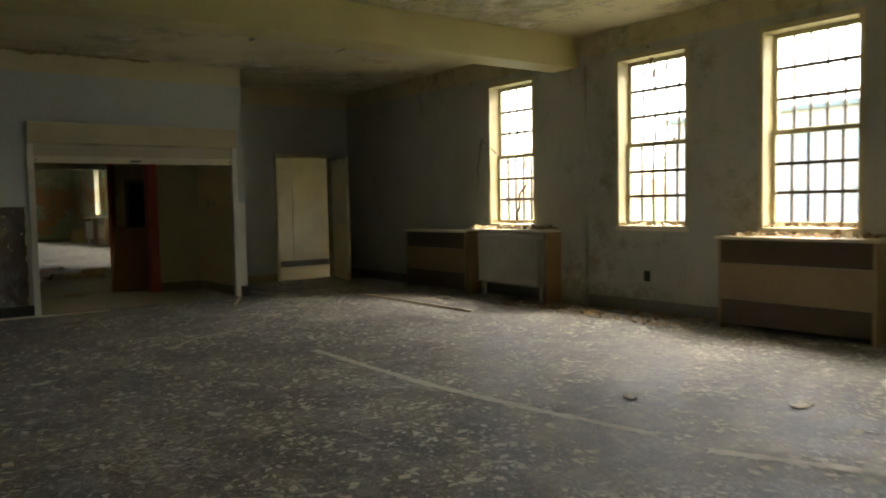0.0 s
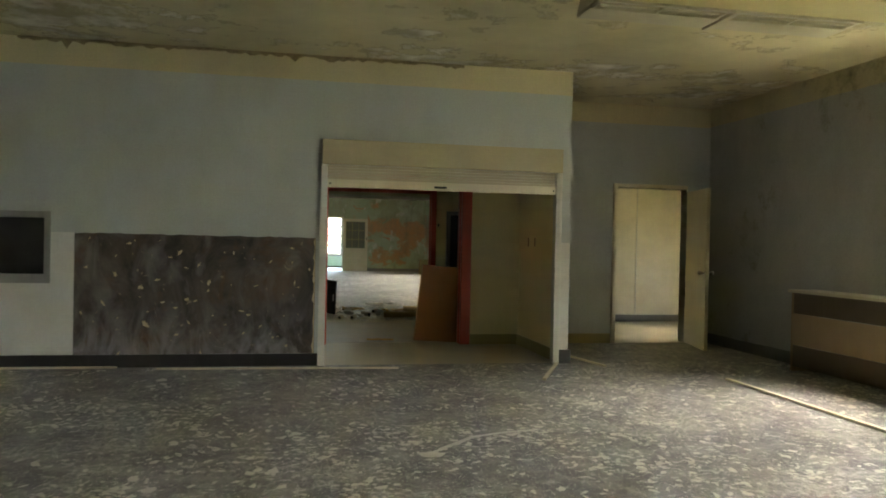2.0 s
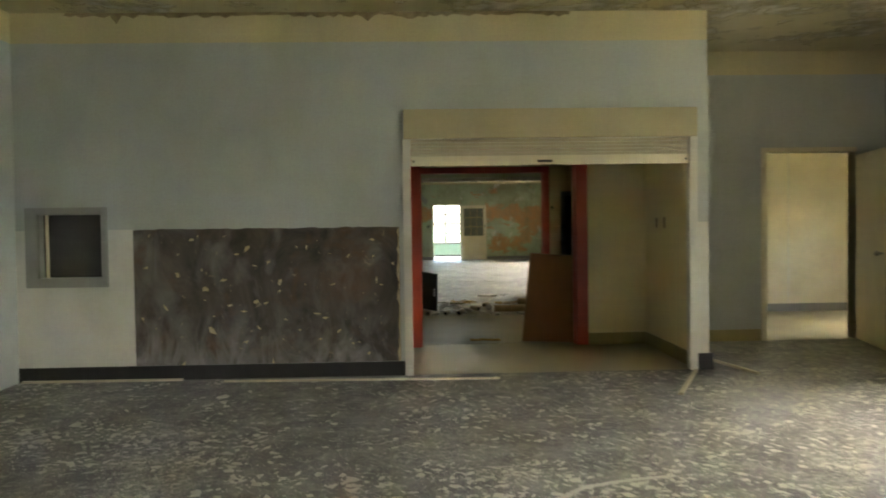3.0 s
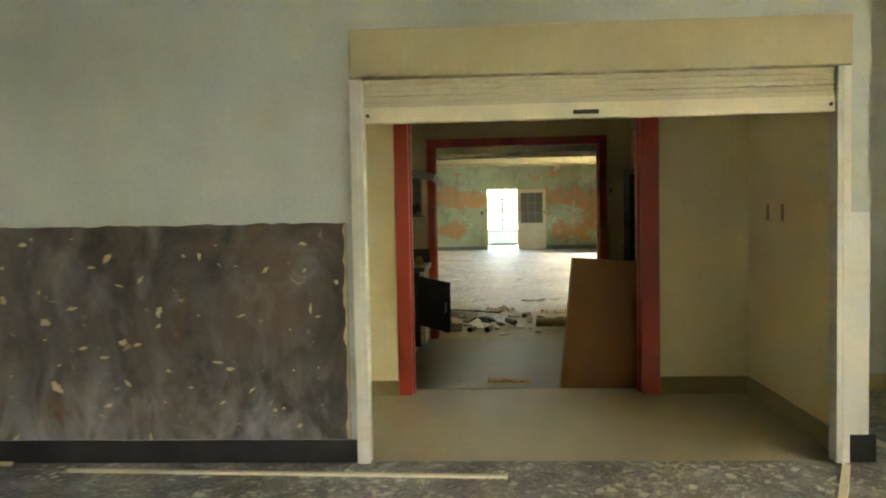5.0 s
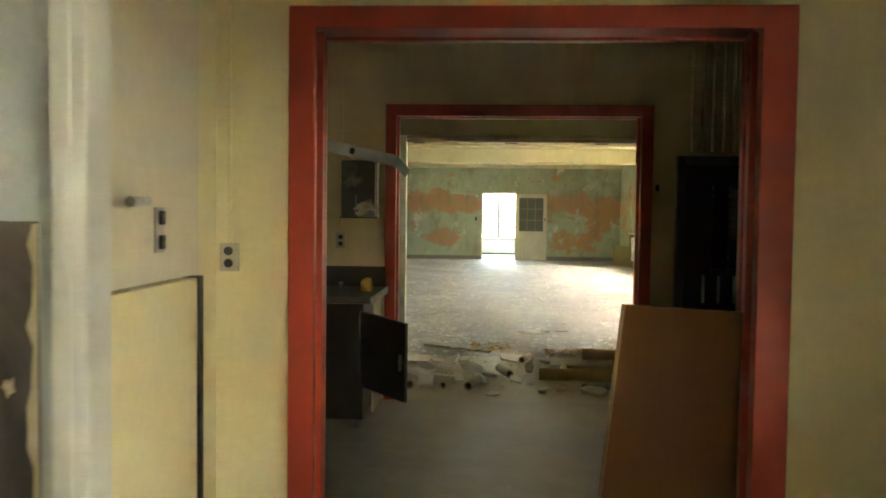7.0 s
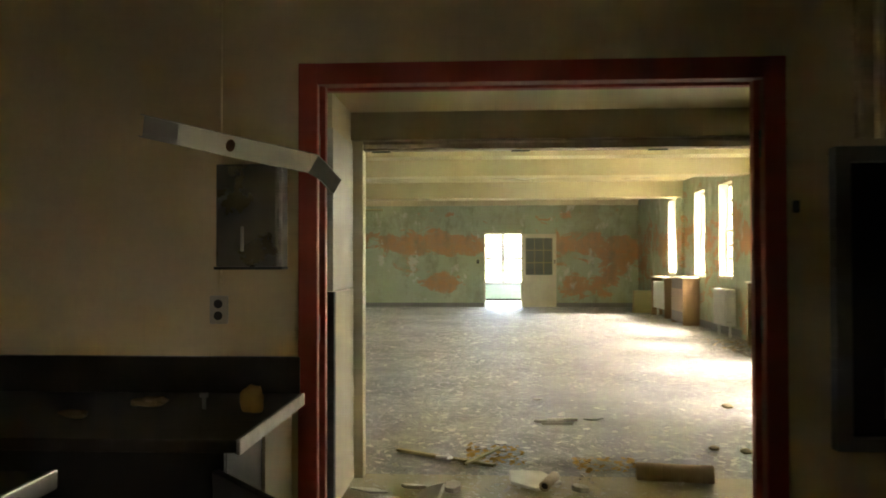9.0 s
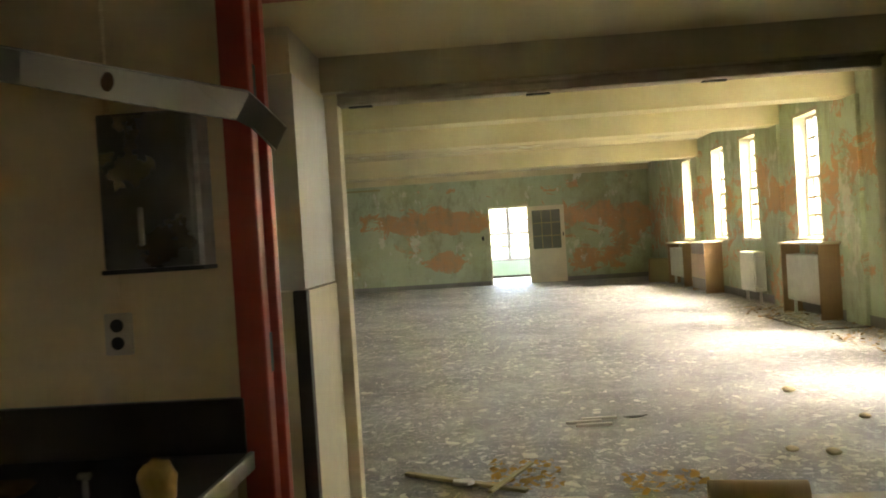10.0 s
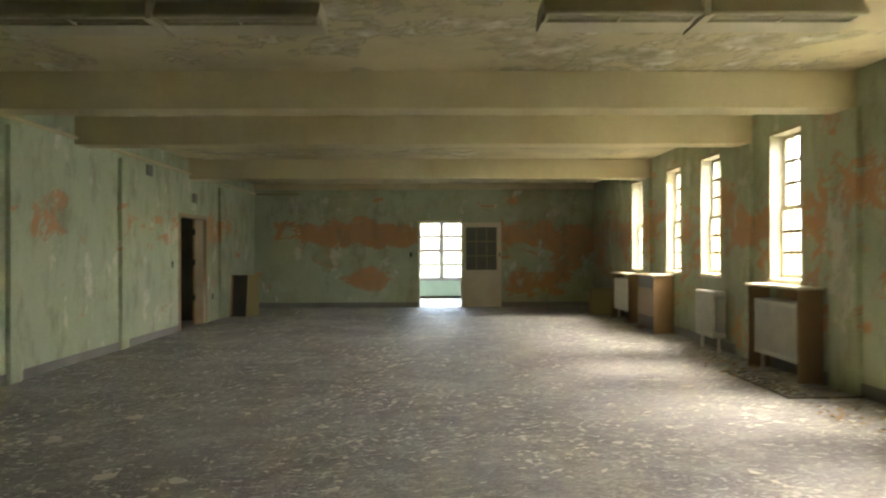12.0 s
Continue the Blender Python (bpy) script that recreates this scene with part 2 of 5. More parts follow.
M_FLOOR1 = floor_paint("dusty_grey_floor", (0.125, 0.12, 0.122), (0.50, 0.48, 0.42), gloss=0.52)
M_FLOOR2 = floor_paint("dusty_pale_floor", (0.21, 0.205, 0.205), (0.50, 0.485, 0.44), gloss=0.6)
M_LINO = floor_paint("olive_lino_floor", (0.42, 0.37, 0.22), (0.52, 0.47, 0.33), chips=False, gloss=0.38)
M_KFLOOR = floor_paint("kitchen_lino_floor", (0.36, 0.33, 0.25), (0.5, 0.46, 0.37), chips=False, gloss=0.42)
M_YELLOW = paint("yellow_cream_wall_paint", (0.82, 0.73, 0.44), (0.66, 0.56, 0.29), 0.35, 0.5, 0.8)
M_KWALL = paint("tan_kitchen_wall_paint", (0.82, 0.67, 0.40), (0.68, 0.53, 0.28), 0.35, 0.45, 0.7)
M_OLIVE = paint("olive_base_paint", (0.34, 0.29, 0.13), (0.2, 0.17, 0.08), 0.5, 0.5, 2.0)
M_CREAM = paint("cream_gloss_paint", (0.70, 0.64, 0.47), (0.4, 0.34, 0.2), 0.4, 0.4, 2.5)
M_WHITE = paint("off_white_paint", (0.66, 0.65, 0.58), (0.4, 0.37, 0.28), 0.4, 0.45, 2.0)
M_SHUT = paint("beige_enamel", (0.52, 0.47, 0.33), (0.36, 0.31, 0.2), 0.5, 0.4, 2.5)
M_HOOD = paint("tan_shutter_hood_enamel", (0.47, 0.41, 0.25), (0.33, 0.27, 0.15), 0.5, 0.4, 1.5)
M_RED = paint("dark_red_gloss_paint", (0.52, 0.065, 0.035), (0.32, 0.045, 0.026), 0.5, 0.35, 3.0)
M_BLACK = paint("black_rubber_base", (0.018, 0.017, 0.016), (0.06, 0.055, 0.05), 0.5, 0.5, 3.0)
M_SLATE = slate("torn_wall_backing")
M_GLUE = paint("dried_glue", (0.52, 0.42, 0.23), (0.75, 0.7, 0.56), 0.6, 0.6, 20.0)
M_WOODP = wood("red_brown_wood_veneer", (0.17, 0.062, 0.011), (0.24, 0.097, 0.017), 0.36)
M_TAN = paint("tan_painted_metal", (0.37, 0.265, 0.15), (0.22, 0.155, 0.08), 0.5, 0.45, 2.0)
M_BROWNP = wood("brown_panel_wood", (0.28, 0.17, 0.085), (0.36, 0.24, 0.12), 0.5)
M_RAD = paint("silver_grey_radiator_paint", (0.68, 0.67, 0.62), (0.32, 0.3, 0.24), 0.4, 0.4, 4.0)
M_STEEL = metal("stainless_steel", (0.5, 0.49, 0.46), 0.28)
M_ZINC = metal("bent_galvanised_steel", (0.36, 0.35, 0.325), 0.3, (0.24, 0.22, 0.18), 0.3)
M_BAR = metal("brown_tinged_steel", (0.5, 0.44, 0.36), 0.34, (0.36, 0.3, 0.22), 0.3)
M_DARK = paint("dark_steel_and_unlit_fill", (0.028, 0.026, 0.022), (0.06, 0.05, 0.036), 0.5, 0.4, 3.0)
M_CTOP = paint("grimy_dark_countertop", (0.05, 0.044, 0.033), (0.11, 0.09, 0.06), 0.6, 0.35, 4.0)
M_GREYBOX = paint("grey_enamel_box", (0.26, 0.265, 0.23), (0.13, 0.12, 0.09), 0.5, 0.35, 4.0)
M_SASH = paint("ochre_window_paint", (0.56, 0.49, 0.28), (0.32, 0.26, 0.13), 0.5, 0.5, 5.0)
M_SASH2 = paint("dull_cream_window_paint", (0.44, 0.40, 0.28), (0.24, 0.2, 0.11), 0.6, 0.6, 5.0)
M_MUNT = paint("rusty_steel_bars", (0.13, 0.09, 0.055), (0.06, 0.035, 0.02), 0.6, 0.6, 15.0)
M_MUNT2 = paint("brown_steel_bars", (0.17, 0.13, 0.075), (0.08, 0.055, 0.03), 0.6, 0.6, 15.0)
M_GLASS = glass_mat("dusty_window_glass")
M_VINE = paint("dry_vine_bark", (0.17, 0.075, 0.045), (0.09, 0.05, 0.03), 0.6, 0.8, 20.0)
M_LEAF = paint("dry_leaf_litter", (0.3, 0.2, 0.09), (0.5, 0.42, 0.28), 0.6, 0.8, 20.0)
M_FLAKE = paint("pale_paint_flake", (0.66, 0.64, 0.565), (0.38, 0.36, 0.29), 0.65, 0.75, 9.0)
M_PORCH = paint("grey_porch_paint", (0.28, 0.28, 0.28), (0.19, 0.19, 0.18), 0.5, 0.5, 4.0)
# the porch floor's sunlit whiteness is put into this pale colour
M_PSUNLIT = paint("sunlit_pale_porch_floor", (0.72, 0.71, 0.68), (0.5, 0.48, 0.44), 0.5, 0.4, 2.0)
M_LINE = paint("worn_white_line", (0.66, 0.64, 0.58), (0.3, 0.29, 0.25), 0.6, 0.8, 7.0)
M_PLASTIC = paint("ivory_plastic", (0.55, 0.5, 0.38), (0.35, 0.3, 0.2), 0.3, 0.35, 6.0)
M_CARD = paint("tan_cardboard_tube", (0.5, 0.36, 0.18), (0.3, 0.2, 0.09), 0.5, 0.7, 6.0)
M_FOAM = paint("yellow_foam_rag", (0.5, 0.31, 0.08), (0.3, 0.17, 0.05), 0.6, 0.9, 14.0)
M_FARPANE = paint("pale_far_panes", (0.56, 0.53, 0.48), (0.46, 0.43, 0.39), 0.5, 0.8, 3.0)
M_BOXM = metal("dark_steel_box", (0.2, 0.195, 0.17), 0.26, (0.12, 0.115, 0.1), 0.2)
M_BRICK = paint("far_brick_wall", (0.64, 0.50, 0.42), (0.72, 0.62, 0.54), 0.5, 0.9, 3.0)
M_GRASS = paint("outdoor_grass", (0.07, 0.1, 0.035), (0.12, 0.13, 0.06), 0.5, 0.95, 0.7)
M_TEAL = paint("pale_teal_paint", (0.4, 0.55, 0.46), (0.3, 0.36, 0.26), 0.4, 0.5, 2.0)
M_LIGHTM = paint("aged_white_louvre_metal", (0.5, 0.46, 0.32), (0.3, 0.26, 0.15), 0.5, 0.4, 4.0)
M_GRILLE = paint("dark_brown_grille_paint", (0.13, 0.095, 0.055), (0.08, 0.055, 0.03), 0.5, 0.5, 3.0)
M_GRIMY = paint("grimy_dark_pane", (0.12, 0.125, 0.1), (0.07, 0.065, 0.045), 0.5, 0.3, 4.0)
M_DIRTG = paint("dark_grate_iron", (0.06, 0.055, 0.045), (0.18, 0.15, 0.1), 0.6, 0.6, 8.0)


# ---------------------------------------------------------------- mesh helpers
def bx(bm, x0, x1, y0, y1, z0, z1, bevel=0.0):
    r = bmesh.ops.create_cube(bm, size=1.0)
    bmesh.ops.scale(bm, vec=(x1 - x0, y1 - y0, z1 - z0), verts=r["verts"])
    bmesh.ops.translate(bm, vec=((x0 + x1) / 2, (y0 + y1) / 2, (z0 + z1) / 2), verts=r["verts"])
    if bevel:
        es = list({e for v in r["verts"] for e in v.link_edges})
        bmesh.ops.bevel(bm, geom=es, offset=bevel, segments=2, affect="EDGES", profile=0.6)


def cyl(bm, a, b, r, n=12, r2=None, ends=True):
    a, b = Vector(a), Vector(b)
    d = b - a
    m = Matrix.Translation((a + b) / 2) @ d.to_track_quat("Z", "Y").to_matrix().to_4x4()
    bmesh.ops.create_cone(bm, cap_ends=ends, segments=n, radius1=r, radius2=r if r2 is None else r2, depth=d.length, matrix=m)


def obj(name, bm, material, parent=None, label="", smooth=False):
    me = bpy.data.meshes.new(name)
    bm.normal_update()
    bm.to_mesh(me)
    bm.free()
    if smooth:
        for p in me.polygons:
            p.use_smooth = True
    me.materials.append(material)
    ob = new(name, me)
    if parent is not None:
        ob.parent = parent
    if label:
        ob["label"] = label
    return ob


def part(name, bm, material, parent, label="", smooth=False):
    return obj(name, bm, material, parent, label, smooth)


def pbox(name, material, parent, x0, x1, y0, y1, z0, z1, bevel=0.004, label=""):
    bm = bmesh.new()
    bx(bm, x0, x1, y0, y1, z0, z1, bevel)
    return part(name, bm, material, parent, label)


def empty(name, at=(0, 0, 0)):
    ob = new(name)
    ob.location = at
    return ob


def structure(ob, label, category):
    return tagged(ob, label, category, kind="structure")


def shared(name, data, parent, at, rz=0.0, label=""):
    ob = new(name, data)
    ob.location = at
    ob.rotation_euler = (0, 0, rz)
    ob.parent = parent
    if label:
        ob["label"] = label
    return ob


def box_wall(name, x0, x1, y0, y1, z0, z1, material, holes=(), along="x"):
    """A wall with thickness; holes are (from, to, bottom, top) along its length and go right through."""
    a0, a1 = (x0, x1) if along == "x" else (y0, y1)
    cuts = sorted({a0, a1, *(v for h in holes for v in h[:2])})
    zs = sorted({z0, z1, *(v for h in holes for v in h[2:])})
    zs = [v for v in zs if z0 <= v <= z1]
    bm = bmesh.new()
    for i in range(len(cuts) - 1):
        run = None
        for j in range(len(zs) - 1):
            ca, cz = (cuts[i] + cuts[i + 1]) / 2, (zs[j] + zs[j + 1]) / 2
            if any(h[0] < ca < h[1] and h[2] < cz < h[3] for h in holes):
                run = None
                continue
            if along == "x":
                bx(bm, cuts[i], cuts[i + 1], y0, y1, zs[j], zs[j + 1])
            else:
                bx(bm, x0, x1, cuts[i], cuts[i + 1], zs[j], zs[j + 1])
    bmesh.ops.remove_doubles(bm, verts=bm.verts[:], dist=0.0005)
    return obj(name, bm, material)

# ---------------------------------------------------------------- setting
XW, WT = 5.457, 0.32            # inner face and thickness of the window wall
CEIL = 3.25
XL, YN = -3.50, 24.80          # inner faces of the hall's side wall and end wall
# the last two of W1 lie out of view, added to let in more daylight
W1 = [(-3.24, -2.28), (-5.58, -4.58), (-7.38, -6.38), (-9.68, -8.68), (-12.1, -11.13)]
W2 = [(19.93, 20.88), (17.57, 18.45), (15.74, 16.64), (13.22, 14.13), (10.56, 11.58), (8.15, 9.1)]
SILL1, SILL2, HEAD, HEAD2 = 0.95, 1.08, 2.905, 2.935

# floors, butted end to end
for nm, x0, x1, y0, y1, m, lab in (
        ("floor_1", -3.6, XW + 0.1, -18.5, 0.02, M_FLOOR1, "dusty grey concrete floor littered with paint flakes"),
        ("floor_7", 2.82, XW + 0.1, 0.02, 1.65, M_FLOOR1, "dusty grey concrete floor of the recess"),
        ("floor_2", -3.6, 2.82, 0.02, 1.65, M_LINO, "olive yellow lino floor of the serving alcove"),
        ("floor_8", -3.6, XW + 0.1, 1.65, 6.15, M_LINO, "olive yellow lino floor beyond the alcove"),
        ("floor_3", -3.65, XW + 0.1, 6.15, YN + 0.15, M_FLOOR2, "pale dusty concrete floor of the hall"),
        ("floor_4", -0.6, 4.4, YN + 0.15, YN + 4.0, M_PSUNLIT, "porch floor with its sunlit brightness put into the pale colour")):
    bm = bmesh.new()
    bx(bm, x0, x1, y0, y1, -0.2, 0.0)
    structure(obj(nm, bm, m), lab, "floor")
bm = bmesh.new()
bx(bm, -1.6, 3.4, 1.8, 4.25, 0.0, 0.003)
structure(obj("floor_5", bm, M_KFLOOR), "grey worn lino floor of the kitchen", "floor")

# room 1
structure(box_wall("wall_partition", -3.38, 2.80, 0.0, 0.12, 0, CEIL, M_PART, [(0.05, 2.69, 0, 2.12), (-3.182, -2.628, 0.925, 1.483)]),
          "pale blue-grey painted partition with a cream band under the ceiling", "wall")
structure(box_wall("wall_alcove_right", 2.70, 2.80, 0.12, 1.65, 0, CEIL, M_YELLOW, along="y"), "yellow cream alcove wall", "wall")
structure(box_wall("wall_recess_side", 2.802, 2.84, 0.12, 1.65, 0, CEIL, M_ROOM1, along="y"), "blue-grey side wall of the recess", "wall")
structure(box_wall("wall_recess", 2.70, XW, 1.65, 1.80, 0, CEIL, M_ROOM1, [(4.09, 5.12, 0, 2.12)]), "blue-grey flaking back wall with a doorway", "wall")
structure(box_wall("wall_east_1", XW, XW + WT, -18.5, 1.80, 0, CEIL, M_WIN1, [(a, b, SILL1, HEAD) for a, b in W1], along="y"),
          "stained blue-grey outer wall with tall windows", "wall")
structure(box_wall("wall_west_1", -3.53, -3.38, -18.5, 0.12, 0, CEIL, M_PART, along="y"), "pale painted side wall", "wall")
structure(box_wall("wall_south", -3.65, XW + WT, -18.65, -18.5, 0, CEIL, M_ROOM1), "blue-grey end wall", "wall")
# corridor behind the recess door
structure(box_wall("wall_corridor", 3.5, 7.2, 4.45, 4.55, 0, CEIL, M_CREAM), "cream panelled corridor wall", "wall")
# the end wall's opening is out of view, sized to light the corridor
structure(box_wall("wall_corridor_end", 7.2, 7.3, 1.65, 4.55, 0, CEIL, M_CREAM, [(2.1, 2.5, 0.9, 1.75)], along="y"), "cream corridor end wall", "wall")
structure(box_wall("wall_corridor_side", XW + WT, 7.2, 1.65, 1.80, 0, CEIL, M_CREAM), "cream corridor side wall", "wall")
structure(box_wall("wall_store_east", XW, XW + WT, 4.551, 6.249, 0, CEIL, M_CREAM, along="y"), "plain outer wall behind the corridor", "wall")
bm = bmesh.new()
bx(bm, XW + 0.1, 7.3, 1.65, 4.55, -0.2, 0.0)
structure(obj("floor_6", bm, M_LINO), "worn corridor lino floor", "floor")
bm = bmesh.new()
bx(bm, XW + WT, 7.3, 1.65, 4.55, CEIL, CEIL + 0.15)
structure(obj("ceiling_8", bm, M_CREAM), "cream corridor ceiling", "ceiling")
# unseen wall, added to stop sky light leaking in behind the hatch
structure(box_wall("wall_unseen_west", -3.65, -3.5, 0.12, 6.1, 0, CEIL, M_DARK, along="y"), "unseen dark wall closing off daylight behind the partition", "wall")
# alcove and kitchen
structure(box_wall("wall_alcove_left", -0.32, -0.21, 0.12, 1.594, 0, CEIL, M_YELLOW, along="y"), "yellow cream alcove wall", "wall")
structure(box_wall("wall_kitchen_south", -1.6, 2.70, 1.594, 1.80, 0, CEIL, M_YELLOW, [(0.16, 1.95, 0, 2.12)]), "yellow cream wall with a red doorway", "wall")
structure(box_wall("wall_kitchen_north", -1.6, 3.5, 4.25, 4.38, 0, CEIL, M_KWALL, [(0.17, 2.045, 0, 2.13)]), "tan kitchen wall with a red doorway", "wall")
structure(box_wall("wall_kitchen_west", -1.7, -1.6, 1.594, 4.45, 0, CEIL, M_KWALL, along="y"), "tan kitchen side wall", "wall")
structure(box_wall("wall_kitchen_east", 3.4, 3.5, 1.80, 4.25, 0, CEIL, M_KWALL, along="y"), "tan kitchen side wall", "wall")
structure(box_wall("wall_lobby_left", -0.25, -0.12, 4.38, 6.1, 0, CEIL, M_CREAM, along="y"), "cream lobby wall", "wall")
structure(box_wall("wall_lobby_right", 2.86, 2.98, 4.38, 6.1, 0, CEIL, M_CREAM, along="y"), "cream lobby wall", "wall")
# hall
structure(box_wall("wall_hall_south", -3.65, XW + WT, 6.1, 6.25, 0, CEIL, M_GREEN, [(0.06, 2.83, 0, 2.2)]), "mint hall wall with a shutter opening", "wall")
structure(box_wall("wall_east_2", XW, XW + WT, 6.25, YN + 0.15, 0, CEIL, M_GREENE, [(a, b, SILL2, HEAD2) for a, b in W2], along="y"),
          "peeling mint outer wall with tall windows", "wall")
structure(box_wall("wall_west_2", XL - 0.15, XL, 6.25, YN + 0.15, 0, CEIL, M_GREENW, [(18.84, 20.46, 0, 2.13)], along="y"), "peeling mint side wall with a double doorway", "wall")
structure(box_wall("wall_hall_north", XL, XW, YN, YN + 0.15, 0, CEIL, M_GREEN, [(0.85, 1.945, 0, 2.24)]), "mint wall flaked to orange plaster, with a doorway", "wall")
# side room surfaces coloured dark to stand for unlit space beyond the doors
structure(box_wall("wall_closet", -5.0, -4.9, 18.4, 21.0, 0, 2.6, M_DARK, along="y"), "wall coloured dark for the unlit room behind the side doors", "wall")
bm = bmesh.new()
bx(bm, -5.0, XL - 0.15, 18.3, 18.4, 0, 2.6)
bx(bm, -5.0, XL - 0.15, 21.0, 21.1, 0, 2.6)
bx(bm, -5.0, XL - 0.15, 18.3, 21.1, 2.6, 2.7)
bx(bm, -5.0, XL - 0.15, 18.3, 21.1, -0.2, 0.0)
structure(obj("wall_closet_sides", bm, M_DARK), "side room walls coloured dark for the unlit space", "wall")
# ceilings
for nm, x0, x1, y0, y1, m, lab in (
        ("ceiling_1", -3.65, XW + WT, -18.65, 1.8, M_CEIL1, "peeling ochre ceiling"),
        ("ceiling_2", -3.65, XW + WT, 1.8, 6.1, M_KWALL, "plain tan kitchen ceiling"),
        ("ceiling_3", XL - 0.15, XW + WT, 6.1, YN + 0.15, M_CEIL2, "peeling cream ceiling with stains")):
    bm = bmesh.new()
    bx(bm, x0, x1, y0, y1, CEIL, CEIL + 0.25)
    structure(obj(nm, bm, m), lab, "ceiling")
bm = bmesh.new()
bx(bm, 3.5, 7.2, 1.8, 4.45, 2.6, 2.7)
structure(obj("ceiling_4", bm, M_CREAM), "cream corridor ceiling", "ceiling")
# low ceilings of the alcove and lobby
bm = bmesh.new()
bx(bm, -0.21, 2.70, 0.12, 1.594, 2.35, 2.42)
structure(obj("ceiling_5", bm, M_YELLOW), "yellow alcove ceiling", "ceiling")
# beams
for nm, y0, y1, m, x0 in (("beam_1", -4.02, -3.62, M_BEAM1, -3.38), ("beam_2", -10.2, -9.8, M_BEAM1, -3.38),
                          ("beam_3", 12.08, 12.46, M_BEAM, XL), ("beam_4", 14.62, 15.0, M_BEAM, XL), ("beam_5", 19.38, 19.8, M_BEAM, XL)):
    bm = bmesh.new()
    bx(bm, x0, XW, y0, y1, 2.875, CEIL, 0.012)
    structure(obj(nm, bm, m), "painted concrete ceiling beam with chipped edges", "beam")
# pilasters under the beams
for nm, y0, y1, m in (("pilaster_1", -4.15, -3.50, M_WIN1), ("pilaster_2", 12.0, 12.55, M_GREENE), ("pilaster_3", 14.6, 15.1, M_GREENE), ("pilaster_4", 19.3, 19.85, M_GREENE)):
    bm = bmesh.new()
    bx(bm, XW - 0.06, XW, y0, y1, 0, 2.875, 0.008)
    structure(obj(nm, bm, m), "shallow plastered pier on the window wall", "pilaster")
for nm, y0, y1 in (("pilaster_5", 12.98, 13.24), ("pilaster_6", 16.03, 16.3), ("pilaster_7", 21.4, 22.55)):
    bm = bmesh.new()
    bx(bm, XL, XL + 0.06, y0, y1, 0, 2.875, 0.008)
    structure(obj(nm, bm, M_GREENW), "plastered pier on the side wall", "pilaster")
# cornice ledge on the far wall and pipe line along the side wall
bm = bmesh.new()
bx(bm, XL, XW, YN - 0.09, YN, 3.09, CEIL, 0.01)
structure(obj("cornice", bm, M_BEAM), "cream cornice above the flaked wall", "cornice")


# baseboards
def base(name, x0, x1, y0, y1, h, m, lab):
    bm = bmesh.new()
    bx(bm, x0, x1, y0, y1, 0.0, h, 0.004)
    structure(obj(name, bm, m), lab, "baseboard")


M_GREYB = paint("grey_baseboard_paint", (0.2, 0.2, 0.18), (0.12, 0.11, 0.09), 0.5, 0.5, 3.0)
base("baseboard_1", -3.38, 0.045, -0.012, 0.0, 0.13, M_BLACK, "black rubber baseboard under the torn wall")
base("baseboard_2", 2.70, 2.84, -0.014, 0.0, 0.15, M_BLACK, "black rubber baseboard at the wall end")
base("baseboard_3", 2.84, 4.025, 1.632, 1.65, 0.13, M_OLIVE, "brown baseboard")
base("baseboard_4", XW - 0.02, XW, -18.5, 1.64, 0.14, M_GREYB, "grey baseboard under the windows")
base("baseboard_5", 2.05, 2.70, 1.575, 1.594, 0.13, M_OLIVE, "olive alcove baseboard")
base("baseboard_6", -0.21, 0.085, 1.575, 1.594, 0.115, M_OLIVE, "olive alcove baseboard")
base("baseboard_7", 2.68, 2.70, 0.13, 1.573, 0.13, M_OLIVE, "olive alcove baseboard")
base("baseboard_8", XW - 0.02, XW, 6.26, YN, 0.14, M_GREYB, "grey baseboard under the hall windows")
base("baseboard_9", XL, 0.80, YN - 0.02, YN, 0.13, M_GREYB, "grey baseboard of the hall")
base("baseboard_10", 3.0, XW - 0.03, YN - 0.02, YN, 0.13, M_GREYB, "grey baseboard of the hall")
base("baseboard_11", XL, XL + 0.02, 6.26, 18.7, 0.12, M_GREYB, "grey baseboard of the hall")
base("baseboard_12", 3.5, 7.2, 4.43, 4.45, 0.12, M_GREYB, "grey corridor baseboard")

# outdoors
bm = bmesh.new()
bx(bm, -900, 900, -900, 900, -1.4, -1.2)
structure(obj("ground", bm, M_GRASS), "rough grass outside the building", "ground")


# ---------------------------------------------------------------- windows
def bar_mesh(name, sx, sy, sz):
    bm = bmesh.new()
    bx(bm, -sx / 2, sx / 2, -sy / 2, sy / 2, -sz / 2, sz / 2)
    me = bpy.data.meshes.new(name)
    bm.to_mesh(me)
    bm.free()
    return me


